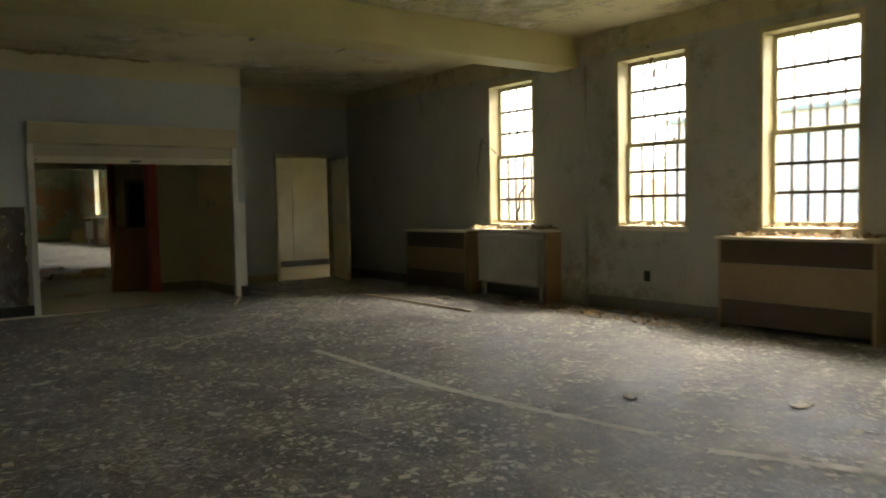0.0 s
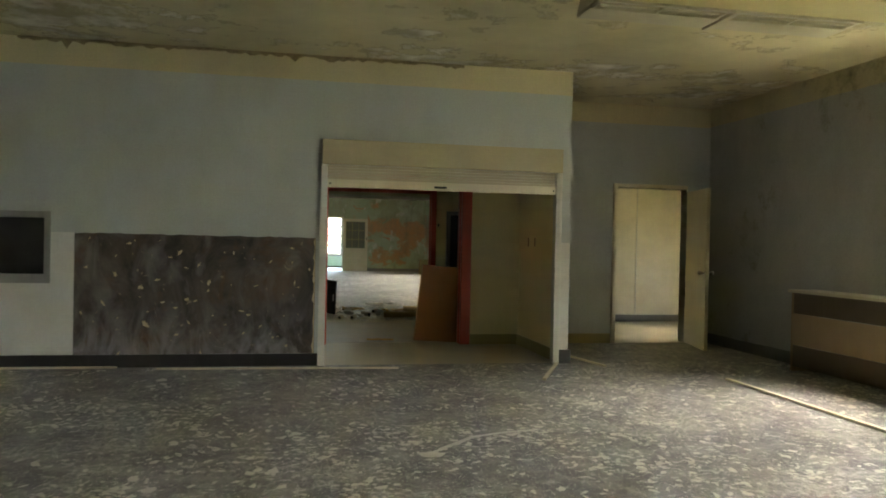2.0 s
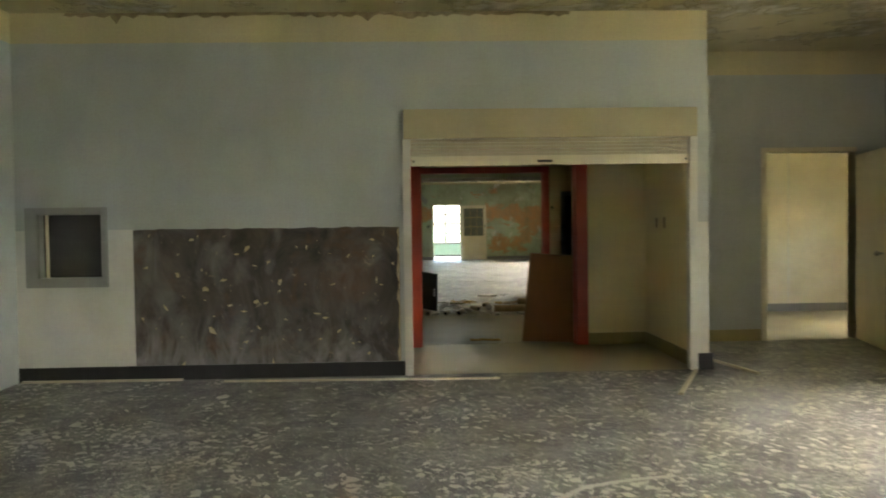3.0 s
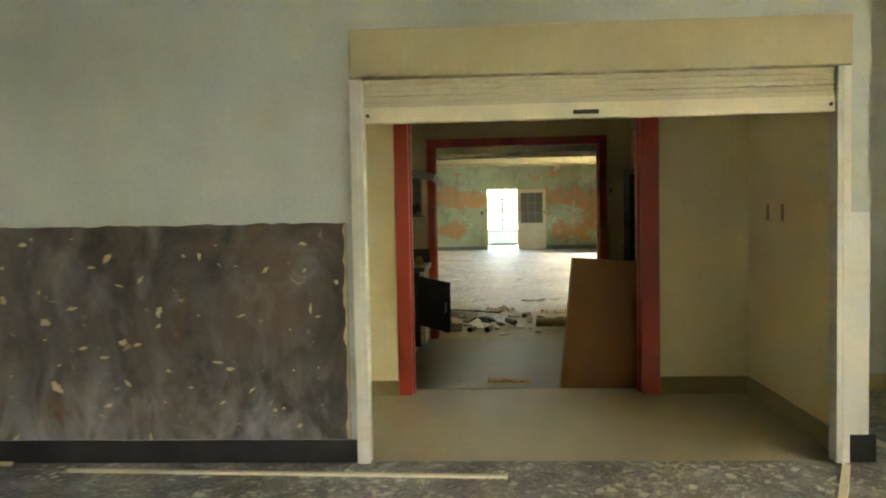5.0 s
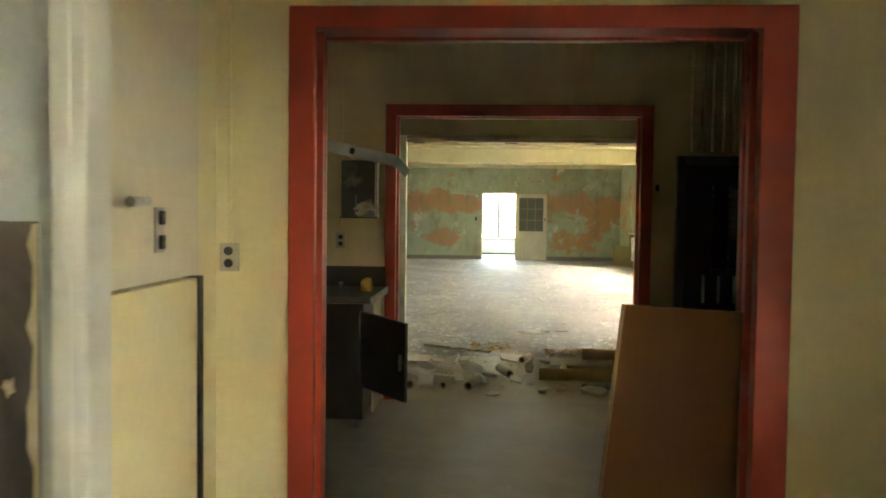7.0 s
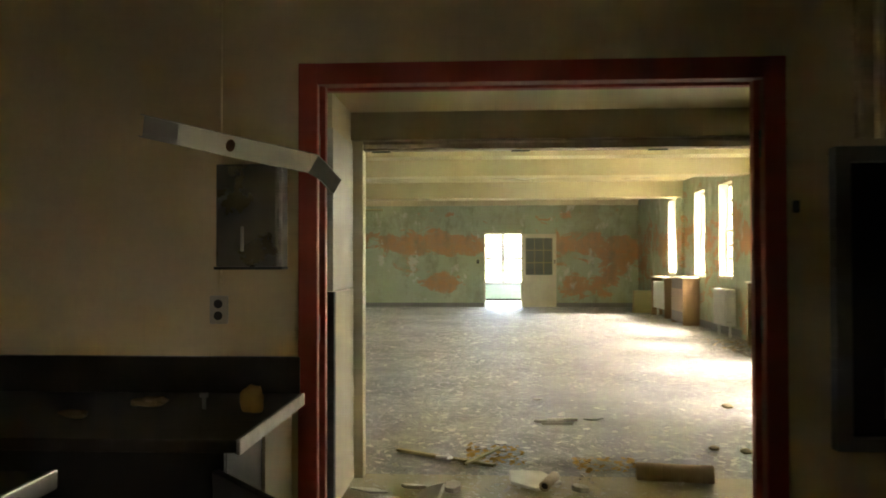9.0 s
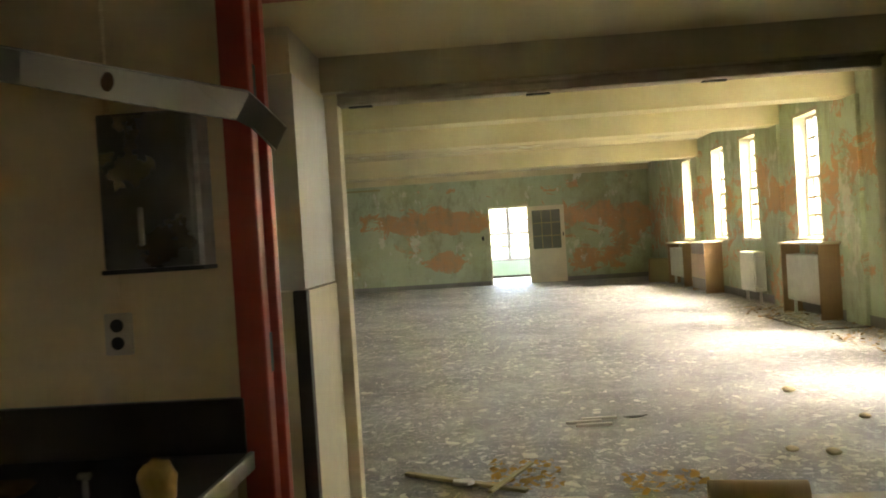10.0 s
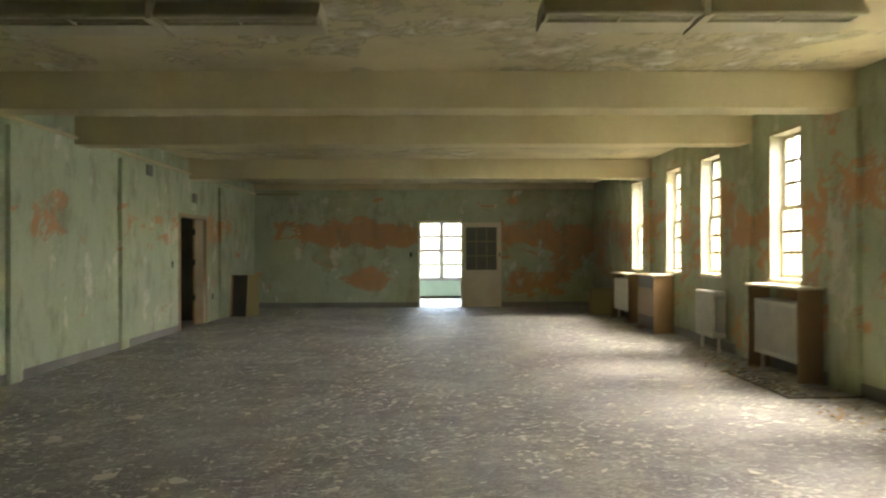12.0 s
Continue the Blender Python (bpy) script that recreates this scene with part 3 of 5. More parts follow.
def make_window(name, y0, y1, z0, z1, bars, label, cols=5, bw=0.015):
    root = empty(name, (XW, y0, z0))
    w, h = y1 - y0, z1 - z0
    timber = M_SASH if bars is M_MUNT else M_SASH2
    xf = 0.14                                   # depth of the sash line in the reveal
    bm = bmesh.new()                            # lining of the reveal
    bx(bm, -0.004, xf + 0.1, 0.0, 0.05, 0, h, 0.003)
    bx(bm, -0.004, xf + 0.1, w - 0.05, w, 0, h, 0.003)
    bx(bm, -0.004, xf + 0.1, 0.05, w - 0.05, h - 0.05, h, 0.003)
    part("window_frame", bm, timber, root, "ochre painted timber lining, flaking")
    bm = bmesh.new()
    bx(bm, -0.02, xf + 0.12, 0.0, w, -0.03, 0.025, 0.006)
    part("window_sill", bm, M_CREAM, root, "dusty cream stone sill")
    mid = h * 0.485
    for k, (za, zb, dx) in enumerate(((0.03, mid + 0.02, xf), (mid - 0.02, h - 0.05, xf + 0.035))):
        sash = pbox("sash", timber, root, dx, dx + 0.035, 0.05, 0.095, za, zb, 0.003)
        bm = bmesh.new()
        bx(bm, dx, dx + 0.035, w - 0.095, w - 0.05, za, zb, 0.003)
        bx(bm, dx, dx + 0.035, 0.095, w - 0.095, za, za + 0.05, 0.003)
        bx(bm, dx, dx + 0.035, 0.095, w - 0.095, zb - 0.045, zb, 0.003)
        part("sash_rail", bm, timber, sash)
        ya, yb, zl, zt = 0.095, w - 0.095, za + 0.05, zb - 0.045
        pw, ph = (yb - ya) / cols, (zt - zl) / 3
        vb, hb = bar_mesh("muntin", 0.022, bw, zt - zl), bar_mesh("muntin", 0.022, yb - ya, bw * 1.2)
        pane = bar_mesh("pane", 0.004, pw - 0.015, ph - 0.017)
        vb.materials.append(bars), hb.materials.append(bars), pane.materials.append(M_GLASS)
        for c in range(1, cols):
            shared("muntin", vb, sash, (dx + 0.018, ya + c * pw, (zl + zt) / 2))
        for r in range(1, 3):
            shared("muntin", hb, sash, (dx + 0.018, (ya + yb) / 2, zl + r * ph))
        for c in range(cols):
            for r in range(3):
                p = shared("pane", pane, sash, (dx + 0.02, ya + (c + 0.5) * pw, zl + (r + 0.5) * ph))
                p.visible_shadow = False
    structure(root, label, "window")
    return root


for i, (a, b) in enumerate(W1):
    make_window("window_%d" % (i + 1), a, b, SILL1, HEAD, M_MUNT, "tall sash window with small panes and rusty bars", bw=0.027)
for i, (a, b) in enumerate(W2):
    make_window("window_%d" % (i + 6), a, b, SILL2, HEAD2, M_MUNT2, "tall sash window with small panes in the hall", cols=4, bw=0.03)


# ---------------------------------------------------------------- serving wall of room 1
def rough_poly(bm, pts, z0, z1):
    """A thin prism from a loop of (x, y)."""
    top = [bm.verts.new((x, y, z1)) for x, y in pts]
    bot = [bm.verts.new((x, y, z0)) for x, y in pts]
    bm.faces.new(top)
    bm.faces.new(bot[::-1])
    n = len(pts)
    for i in range(n):
        bm.faces.new((bot[i], bot[(i + 1) % n], top[(i + 1) % n], top[i]))


def blob_loop(rng, r, n=9, squash=1.0, jag=0.35):
    return [(math.cos(2 * math.pi * i / n) * r * (1 - jag * rng.random()), squash * math.sin(2 * math.pi * i / n) * r * (1 - jag * rng.random())) for i in range(n)]


rng = random.Random(7)

# torn-off wainscot with glue left on it
torn = empty("wall_panel_1", (0, 0, 0))
structure(torn, "dark torn wall backing spotted with dried glue", "wall panel")
bm = bmesh.new()
xs = [-2.355 + 2.355 * i / 40 for i in range(41)]
loop = [(x, 0.132) for x in xs] + [(x - 0.004 + 0.006 * rng.random(), 1.335 + 0.014 * rng.random()) for x in xs[::-1]]
rough_poly(bm, loop, 0, 0.004)
bmesh.ops.rotate(bm, cent=(0, 0, 0), matrix=Matrix.Rotation(math.pi / 2, 3, "X"), verts=bm.verts[:])
part("backing", bm, M_SLATE, torn)
bm = bmesh.new()
edge = [(-0.004, 0.132 + 1.2 * i / 30) for i in range(31)] + [(-0.012 - 0.02 * rng.random() ** 2, 0.132 + 1.2 * i / 30) for i in range(30, -1, -1)]
rough_poly(bm, edge, 0.004, 0.006)
bmesh.ops.rotate(bm, cent=(0, 0, 0), matrix=Matrix.Rotation(math.pi / 2, 3, "X"), verts=bm.verts[:])
part("glue_edge", bm, M_GLUE, torn, "ochre glue left along the panel edge")
dabs = []
for k in range(8):
    bm = bmesh.new()
    rough_poly(bm, blob_loop(rng, 0.032, 15, 0.5 + 0.6 * rng.random(), 0.8), 0, 0.004)
    bmesh.ops.rotate(bm, cent=(0, 0, 0), matrix=Matrix.Rotation(math.pi / 2, 3, "X"), verts=bm.verts[:])
    me = bpy.data.meshes.new("glue_dab")
    bm.to_mesh(me), bm.free()
    me.materials.append(M_GLUE)
    dabs.append(me)
for i in range(13):
    for j in range(7):
        if rng.random() < 0.3:
            continue
        ob = shared("glue_dab", dabs[rng.randrange(8)], torn, (-2.25 + i * 0.178 + rng.uniform(-0.09, 0.09), -0.0045, 0.22 + j * 0.165 + rng.uniform(-0.08, 0.08)))
        ob.rotation_euler = (0, rng.uniform(0, 6.28), 0)
        s = rng.choice((0.35, 0.5, 0.7, 0.9, 1.3))
        ob.scale = (s * rng.uniform(0.9, 1.6), 1, s * rng.uniform(0.6, 1.1))

# white dado pieces left standing on both sides
for nm, x0, x1 in (("wall_panel_2", -3.38, -2.357), ("wall_panel_3", 2.70, 2.803)):
    bm = bmesh.new()
    if x0 < 0:
        for a, b, c, d in ((-3.38, -3.29, 0.13, 1.345), (-2.574, -2.357, 0.13, 1.345), (-3.29, -2.574, 0.13, 0.838)):
            bx(bm, a, b, -0.005, 0.0, c, d)
    else:
        bx(bm, x0, x1, -0.006, 0.0, 0.15, 1.345, 0.001)
    structure(obj(nm, bm, M_WHITE), "off-white painted dado panel", "wall panel")

# serving hatch
hatch = empty("serving_hatch", (-2.9315, 0, 0.841))
tagged(hatch, "small grey-framed serving hatch, dark inside, in the partition", "hatch")
bm = bmesh.new()
for a, b, c, d in ((-0.3555, -0.25, 0, 0.706), (0.303, 0.3555, 0, 0.706), (-0.25, 0.303, 0, 0.084), (-0.25, 0.303, 0.642, 0.706)):
    bx(bm, a, b, -0.03, 0.02, c, d, 0.004)
part("frame", bm, paint("grey_hatch_paint", (0.3, 0.3, 0.27), (0.2, 0.19, 0.15), 0.4, 0.45, 4.0), hatch, "grey painted frame")
pbox("slide_rail", M_CREAM, hatch, -0.205, -0.185, 0.03, 0.06, 0.084, 0.642)
# black sheet standing for the unlit space behind the hatch
pbox("unlit_back", M_BLACK, hatch, -0.38, 0.38, 0.10, 0.118, 0.0, 0.706)

# roller shutter of the serving opening
def roller_shutter(name, x0, x1, y0, side, z_head, z_hood, z_bar, m_bar, slots, label, hood=True, slats=5):
    """side is -1 where the curtain faces south, +1 where it faces north."""
    root = empty(name, ((x0 + x1) / 2, y0, 0))
    w = (x1 - x0) / 2
    if hood:
        bm = bmesh.new()
        bx(bm, -w + 0.012, w - 0.005, -0.055, 0.10, z_head, z_hood, 0.008)
        part("hood", bm, M_HOOD, root, "tan enamelled shutter hood")
    for sgn in (-1, 1):
        bm = bmesh.new()
        a, b = sorted((sgn * w, sgn * (w - 0.072)))
        bx(bm, a, b, -0.03, 0.07, 0, z_head, 0.006)
        c = sgn * (w - 0.036)
        bx(bm, c - 0.006, c + 0.006, -0.036, -0.03, 0, z_head)
        part("guide_rail", bm, M_WHITE, root, "off-white painted guide rail")
    step = (z_head - z_bar - 0.085) / slats
    for i in range(slats):
        za = z_bar + 0.085 + i * step
        pbox("slat", M_SHUT, root, -w + 0.075, w - 0.075, 0.004 if i % 2 else -0.002, 0.03, za, za + step - 0.003, 0.004)
    bar = pbox("bottom_bar", m_bar, root, -w + 0.075, w - 0.075, -0.012, 0.045, z_bar, z_bar + 0.085, 0.006)
    for sx in slots:
        bm = bmesh.new()
        bx(bm, sx - (x0 + x1) / 2 - 0.068, sx - (x0 + x1) / 2 + 0.068, -0.02, -0.011, z_bar + 0.022, z_bar + 0.045, 0.003)
        part("handle", bm, M_BLACK, bar, "black recessed handle")
    for sgn in (-1, 1):
        bm = bmesh.new()
        cyl(bm, (sgn * (w - 0.1), -0.02, z_bar + 0.04), (sgn * (w - 0.1), -0.01, z_bar + 0.04), 0.01, 10)
        part("bolt", bm, M_DARK, bar)
    tagged(root, label, "roller shutter")
    return root


roller_shutter("roller_shutter", 0.036, 2.695, 0.0, -1, 2.115, 2.378, 1.877, M_CREAM, (1.315,), "beige roll-up counter shutter, mostly raised, with a cream bottom bar")


# red door frames
def door_frame(name, x0, x1, i0, i1, z_out, z_in, y0, y1, label):
    root = empty(name, ((x0 + x1) / 2, (y0 + y1) / 2, 0))
    cx, cy = (x0 + x1) / 2, (y0 + y1) / 2
    for a, b, s in ((x0, i0, 1), (i1, x1, -1)):
        bm = bmesh.new()
        bx(bm, a - cx, b - cx, y0 - cy, y0 + 0.045 - cy, 0, z_out, 0.006)
        bx(bm, a - cx, b - cx, y1 - 0.045 - cy, y1 - cy, 0, z_out, 0.006)
        inner = b if s > 0 else a
        lo, hi = sorted((inner - s * 0.045, inner - s * 0.012))
        bx(bm, lo - cx, hi - cx, y0 + 0.045 - cy, y1 - 0.045 - cy, 0, z_in, 0.002)
        lo, hi = sorted((inner - s * 0.012, inner + s * 0.014))
        bx(bm, lo - cx, hi - cx, y0 + 0.09 - cy, y0 + 0.135 - cy, 0, z_in + 0.01, 0.004)
        jamb = part("jamb", bm, M_RED, root)
        for zh in (0.28, 1.05, 1.8):
            bm = bmesh.new()
            hx = inner - s * 0.011 - cx
            bx(bm, min(hx, hx + s * 0.004), max(hx, hx + s * 0.004), y1 - 0.13 - cy, y1 - 0.06 - cy, zh, zh + 0.11, 0.001)
            part("hinge", bm, M_DARK, jamb, "painted-over hinge leaf")
    bm = bmesh.new()
    bx(bm, x0 - cx + 0.001, x1 - cx - 0.001, y0 - cy + 0.001, y0 + 0.044 - cy, z_in, z_out - 0.001, 0.005)
    bx(bm, x0 - cx + 0.001, x1 - cx - 0.001, y1 - 0.044 - cy, y1 - cy - 0.001, z_in, z_out - 0.001, 0.005)
    bx(bm, i0 - cx, i1 - cx, y0 + 0.045 - cy, y1 - 0.045 - cy, z_in + 0.012, z_in + 0.03, 0.002)
    part("head", bm, M_RED, root)
    tagged(root, label, "door frame", kind="structure")


door_frame("door_1", 0.087, 2.050, 0.192, 1.917, 2.182, 2.093, 1.572, 1.822, "worn dark red steel door frame without its doors")
door_frame("door_2", 0.135, 2.083, 0.215, 1.998, 2.192, 2.105, 4.228, 4.402, "worn dark red steel door frame to the hall lobby")


def on_wall_box(name, label, category, x, y, z, w, h, d, m, plugs=0):
    root = empty(name, (x, y, z))
    pbox("cover_plate", m, root, -w / 2, w / 2, -d, 0, -h / 2, h / 2, min(0.006, d / 3))
    for k in range(plugs):
        bm = bmesh.new()
        zz = (k - (plugs - 1) / 2) * h * 0.42
        cyl(bm, (0, -d - 0.004, zz), (0, -d + 0.002, zz), w * 0.24, 14)
        part("socket", bm, M_BLACK, root, "dark round socket")
    tagged(root, label, category)
    return root


# alcove: panels, switch plates, conduit, strike hardware
bm = bmesh.new()
bx(bm, -0.21, -0.07, 0.122, 1.03, 1.16, 2.34, 0.003)
structure(obj("wall_panel_4", bm, M_CREAM), "cream upper side panel of the alcove", "wall panel")
bm = bmesh.new()
bx(bm, -0.21, -0.062, 0.122, 0.995, 0.0, 1.152, 0.004)
structure(obj("wall_panel_5", bm, M_YELLOW), "yellow-green lower side panel of the alcove", "wall panel")
bm = bmesh.new()
bx(bm, -0.21, -0.058, 0.997, 1.04, 0.0, 1.156, 0.004)
structure(obj("trim_1", bm, M_BLACK), "black edge strip of the panel", "trim")
bolt = empty("door_bolt", (-0.07, 0.52, 1.386))
bm = bmesh.new()
cyl(bm, (0, 0, 0), (0.03, 0, 0), 0.012, 10)
cyl(bm, (0.03, -0.05, 0.0), (0.03, 0.05, 0.004), 0.014, 10)
part("knob", bm, M_STEEL, bolt)
tagged(bolt, "small worn steel knob on the alcove panel", "knob")
plate = empty("switch_plate", (-0.07, 0.71, 1.31))
pbox("plate", M_STEEL, plate, 0, 0.006, -0.03, 0.03, -0.065, 0.065, 0.002)
for dz in (-0.035, 0.035):
    pbox("switch", M_BLACK, plate, 0.006, 0.018, -0.012, 0.012, dz - 0.02, dz + 0.02, 0.002)
tagged(plate, "tall steel switch plate on the alcove panel", "switch")
on_wall_box("wall_socket", "grey double wall socket with conduit above, on yellow wall", "socket", -0.15, 1.594, 1.19, 0.075, 0.115, 0.03, M_PLASTIC, 2)
bm = bmesh.new()
cyl(bm, (-0.15, 1.585, 1.25), (-0.15, 1.585, 2.35), 0.009, 10)
tagged(obj("conduit", bm, M_YELLOW), "thin painted conduit down the alcove wall", "conduit")
for yy, zz in ((1.18, 1.345), (0.92, 1.345)):
    hk = empty("wall_clip", (2.70, yy, zz))
    pbox("clip", M_TAN, hk, -0.012, 0.0, -0.012, 0.012, -0.055, 0.055, 0.003)
    tagged(hk, "dark metal clip fixed to the yellow wall", "clip")
bm = bmesh.new()
bx(bm, 2.694, 2.70, 0.13, 1.57, 1.19, 1.196)
structure(obj("trim_2", bm, M_YELLOW), "thin dado line on the alcove wall", "trim")

# brown board leaning in the doorway
board = empty("wooden_board", (1.635, 1.67, 0.028))
bm = bmesh.new()
bx(bm, -0.345, 0.345, -0.011, 0.011, 0.0, 0.985, 0.003)
part("panel", bm, M_WOODP, board)
bm = bmesh.new()
bx(bm, -0.3475, -0.3425, -0.0125, 0.0125, 0.002, 0.983)
part("edge_band", bm, M_BROWNP, board, "pale worn edge of the board")
board.rotation_euler = (radians(4), radians(4.5), radians(18))
tagged(board, "red-brown veneered board leaning against the red door jamb", "board")

# ---------------------------------------------------------------- kitchen
counter = empty("kitchen_counter", (-0.6, 3.85, -0.05))
bm = bmesh.new()
bx(bm, -0.98, 0.755, -0.44, 0.40, 0.855, 0.895, 0.006)
part("countertop", bm, M_CTOP, counter, "grimy dark countertop")
pbox("edge_trim", M_STEEL, counter, 0.750, 0.764, -0.44, 0.395, 0.85, 0.899, 0.004, "bright steel edge")
pbox("backsplash", M_CTOP, counter, -0.98, 0.745, 0.37, 0.398, 0.896, 1.045, 0.004)
pbox("front_panel", M_DARK, counter, -0.97, 0.70, -0.40, -0.38, 0.1, 0.85)
pbox("side_panel", M_DARK, counter, 0.66, 0.70, -0.378, 0.38, 0.1, 0.85)
pbox("bottom_shelf", M_DARK, counter, -0.97, 0.658, -0.378, 0.38, 0.1, 0.14)
pbox("end_panel", M_CREAM, counter, 0.70, 0.712, 0.0, 0.38, 0.05, 0.85, 0.003, "cream painted end panel")
for lx in (-0.9, 0.62):
    pbox("leg", M_STEEL, counter, lx, lx + 0.04, -0.38, -0.34, 0.05, 0.1, 0.003)
door = empty("open_door", (0.69, -0.40, 0.32))
door.parent = counter
door["label"] = "dark steel cabinet door hanging open"
bm = bmesh.new()
bx(bm, 0.0, 0.40, -0.012, 0.012, 0.0, 0.50, 0.004)
part("panel", bm, M_DARK, door)
bm = bmesh.new()
bx(bm, 0.36, 0.375, -0.03, -0.013, 0.2, 0.3, 0.003)
part("handle", bm, M_STEEL, door)
door.rotation_euler = (radians(6), radians(6), radians(-38))
tagged(counter, "dark grimy kitchen counter with steel edge and hanging cabinet door", "counter")

table = empty("steel_table", (-0.55, 2.35, 0))
bm = bmesh.new()
bx(bm, -0.6, 0.49, -0.45, 0.45, 0.88, 0.915, 0.008)
part("tabletop", bm, M_CTOP, table, "dark stained tabletop")
pbox("rim", M_STEEL, table, 0.484, 0.498, -0.45, 0.45, 0.876, 0.919, 0.004, "bright steel rim")
pbox("apron", M_CREAM, table, 0.40, 0.425, -0.38, 0.40, 0.80, 0.88, 0.004, "cream painted apron rail")
for lx, ly in ((0.37, 0.33), (0.37, -0.38), (-0.55, 0.33), (-0.55, -0.38)):
    pbox("leg", M_CREAM, table, lx, lx + 0.045, ly, ly + 0.045, 0, 0.88, 0.005)
tagged(table, "steel-edged work table with cream legs and dark top", "table")

# things on the counter
rag = bmesh.new()
bmesh.ops.create_icosphere(rag, subdivisions=3, radius=0.05)
for v in rag.verts:
    n = noise.noise(v.co * 30)
    v.co = Vector((v.co.x * 0.9, v.co.y * 0.7, max(v.co.z, -0.03) * 1.2)) * (1 + 0.35 * n)
ob = obj("foam_lump", rag, M_FOAM, smooth=True)
ob.location = (0.065, 3.86, 0.878)
tagged(ob, "yellow foam lump on the dark counter", "foam")
for (px, py), r in (((-0.35, 3.95), 0.07), ((-0.52, 3.72), 0.05)):
    bm = bmesh.new()
    bmesh.ops.create_icosphere(bm, subdivisions=3, radius=r)
    for v in bm.verts:
        v.co = Vector((v.co.x, v.co.y * 0.6, max(v.co.z * 0.3, -0.01))) * (1 + 0.5 * noise.noise(v.co * 25))
    ob = obj("crumpled_paper", bm, M_LEAF, smooth=True)
    ob.location = (px, py, 0.858)
    tagged(ob, "crumpled brown scrap on the dark counter", "scrap")
tap = empty("tap", (-0.13, 3.9, 0.845))
bm = bmesh.new()
cyl(bm, (0, 0, 0), (0, 0, 0.05), 0.007, 10)
part("stem", bm, M_STEEL, tap)
bm = bmesh.new()
cyl(bm, (-0.014, 0, 0.05), (0.014, 0, 0.05), 0.009, 10)
part("cap", bm, M_STEEL, tap)
tagged(tap, "small steel stub tap on the counter", "tap")

# metal box, socket and bent strip on the tan wall
box = empty("dispenser", (-0.045, 4.25, 1.362))
pbox("body", M_BOXM, box, -0.133, 0.115, -0.10, 0, 0.0, 0.41, 0.008)
bm = bmesh.new()
bx(bm, 0.117, 0.132, -0.085, 0, 0.0, 0.40, 0.004)
part("side_strip", bm, M_STEEL, box, "bright steel side strip")
bm = bmesh.new()
bx(bm, -0.03, -0.018, -0.112, -0.10, 0.06, 0.16, 0.003)
part("lever", bm, M_STEEL, box)
bm = bmesh.new()
bx(bm, -0.14, 0.135, -0.104, 0, -0.012, 0.0, 0.003)
part("bottom_lip", bm, M_DARK, box)
tagged(box, "dark grey metal towel dispenser on the tan wall", "dispenser")
on_wall_box("wall_socket", "grey double wall socket on the tan kitchen wall", "socket", -0.195, 4.25, 1.185, 0.075, 0.115, 0.02, M_PLASTIC, 2)
bm = bmesh.new()
cyl(bm, (-0.19, 4.243, 1.265), (-0.19, 4.243, 1.36), 0.008, 8)
cyl(bm, (-0.19, 4.243, 1.79), (-0.19, 4.243, CEIL), 0.006, 8)
tagged(obj("conduit", bm, M_KWALL), "thin painted conduit on the tan wall", "conduit")

strip = bmesh.new()
spine = [(-0.42, 3.95, 1.915), (-0.30, 3.98, 1.89), (-0.12, 4.06, 1.853), (0.05, 4.15, 1.822), (0.17, 4.20, 1.800), (0.215, 4.195, 1.765), (0.27, 4.19, 1.705)]
prev = None
for i, p in enumerate(spine):
    p = Vector(p)
    hh = 0.042 if i < 5 else 0.034
    up = Vector((0.10, 0.0, 1.0)) if i < 4 else Vector((0.5, 0, 0.85))
    up = up.normalized()
    lip = Vector((0.0, -0.032, 0))
    ring = [strip.verts.new(p + up * hh + lip), strip.verts.new(p + up * hh), strip.verts.new(p - up * hh), strip.verts.new(p - up * hh + lip)]
    if prev:
        for k in range(3):
            strip.faces.new((prev[k], ring[k], ring[k + 1], prev[k + 1]))
    prev = ring
arm = obj("bent_metal_strip", strip, M_ZINC)
arm.location = (0.035, 0, -0.025)
so = arm.modifiers.new("thick", "SOLIDIFY")
so.thickness = 0.003
tagged(arm, "bent galvanised channel hanging off the kitchen wall", "metal strip")
bm = bmesh.new()
bmesh.ops.create_circle(bm, cap_ends=True, segments=14, radius=0.024, matrix=Matrix.Translation((-0.115, 4.035, 1.853)) @ Matrix.Rotation(math.pi / 2, 4, "X") @ Matrix.Rotation(-0.42, 4, "Y"))
hole = obj("bolt_hole", bm, paint("rust_brown", (0.13, 0.07, 0.03), (0.05, 0.03, 0.02), 0.6, 0.8, 30.0), arm, "rusty bolt hole")

# breaker panel with its front open
panel = empty("breaker_panel", (2.65, 4.25, 0.645))
bm = bmesh.new()
for a, b, c, d in ((-0.40, -0.34, 0, 1.18), (0.34, 0.62, 0, 1.18), (-0.34, 0.34, 0, 0.05), (-0.34, 0.34, 1.12, 1.18)):
    bx(bm, a, b, -0.06, 0, c, d, 0.004)
part("frame", bm, M_GREYBOX, panel, "grey steel panel frame")
pbox("back_plate", M_BLACK, panel, -0.34, 0.34, -0.012, -0.002, 0.05, 1.12)
bk = bar_mesh("breaker", 0.08, 0.04, 0.035)
bk.materials.append(M_DARK)
for r in range(12):
    for c in (-0.10, 0.02):
        shared("breaker", bk, panel, (c, -0.035, 0.35 + r * 0.055))
for k in range(3):
    pbox("bus_bar", M_STEEL, panel, -0.2 + 0.11 * k, -0.18 + 0.11 * k, -0.03, -0.014, 0.12, 0.32)
tagged(panel, "stripped dark breaker panel in the kitchen wall", "electrical panel")
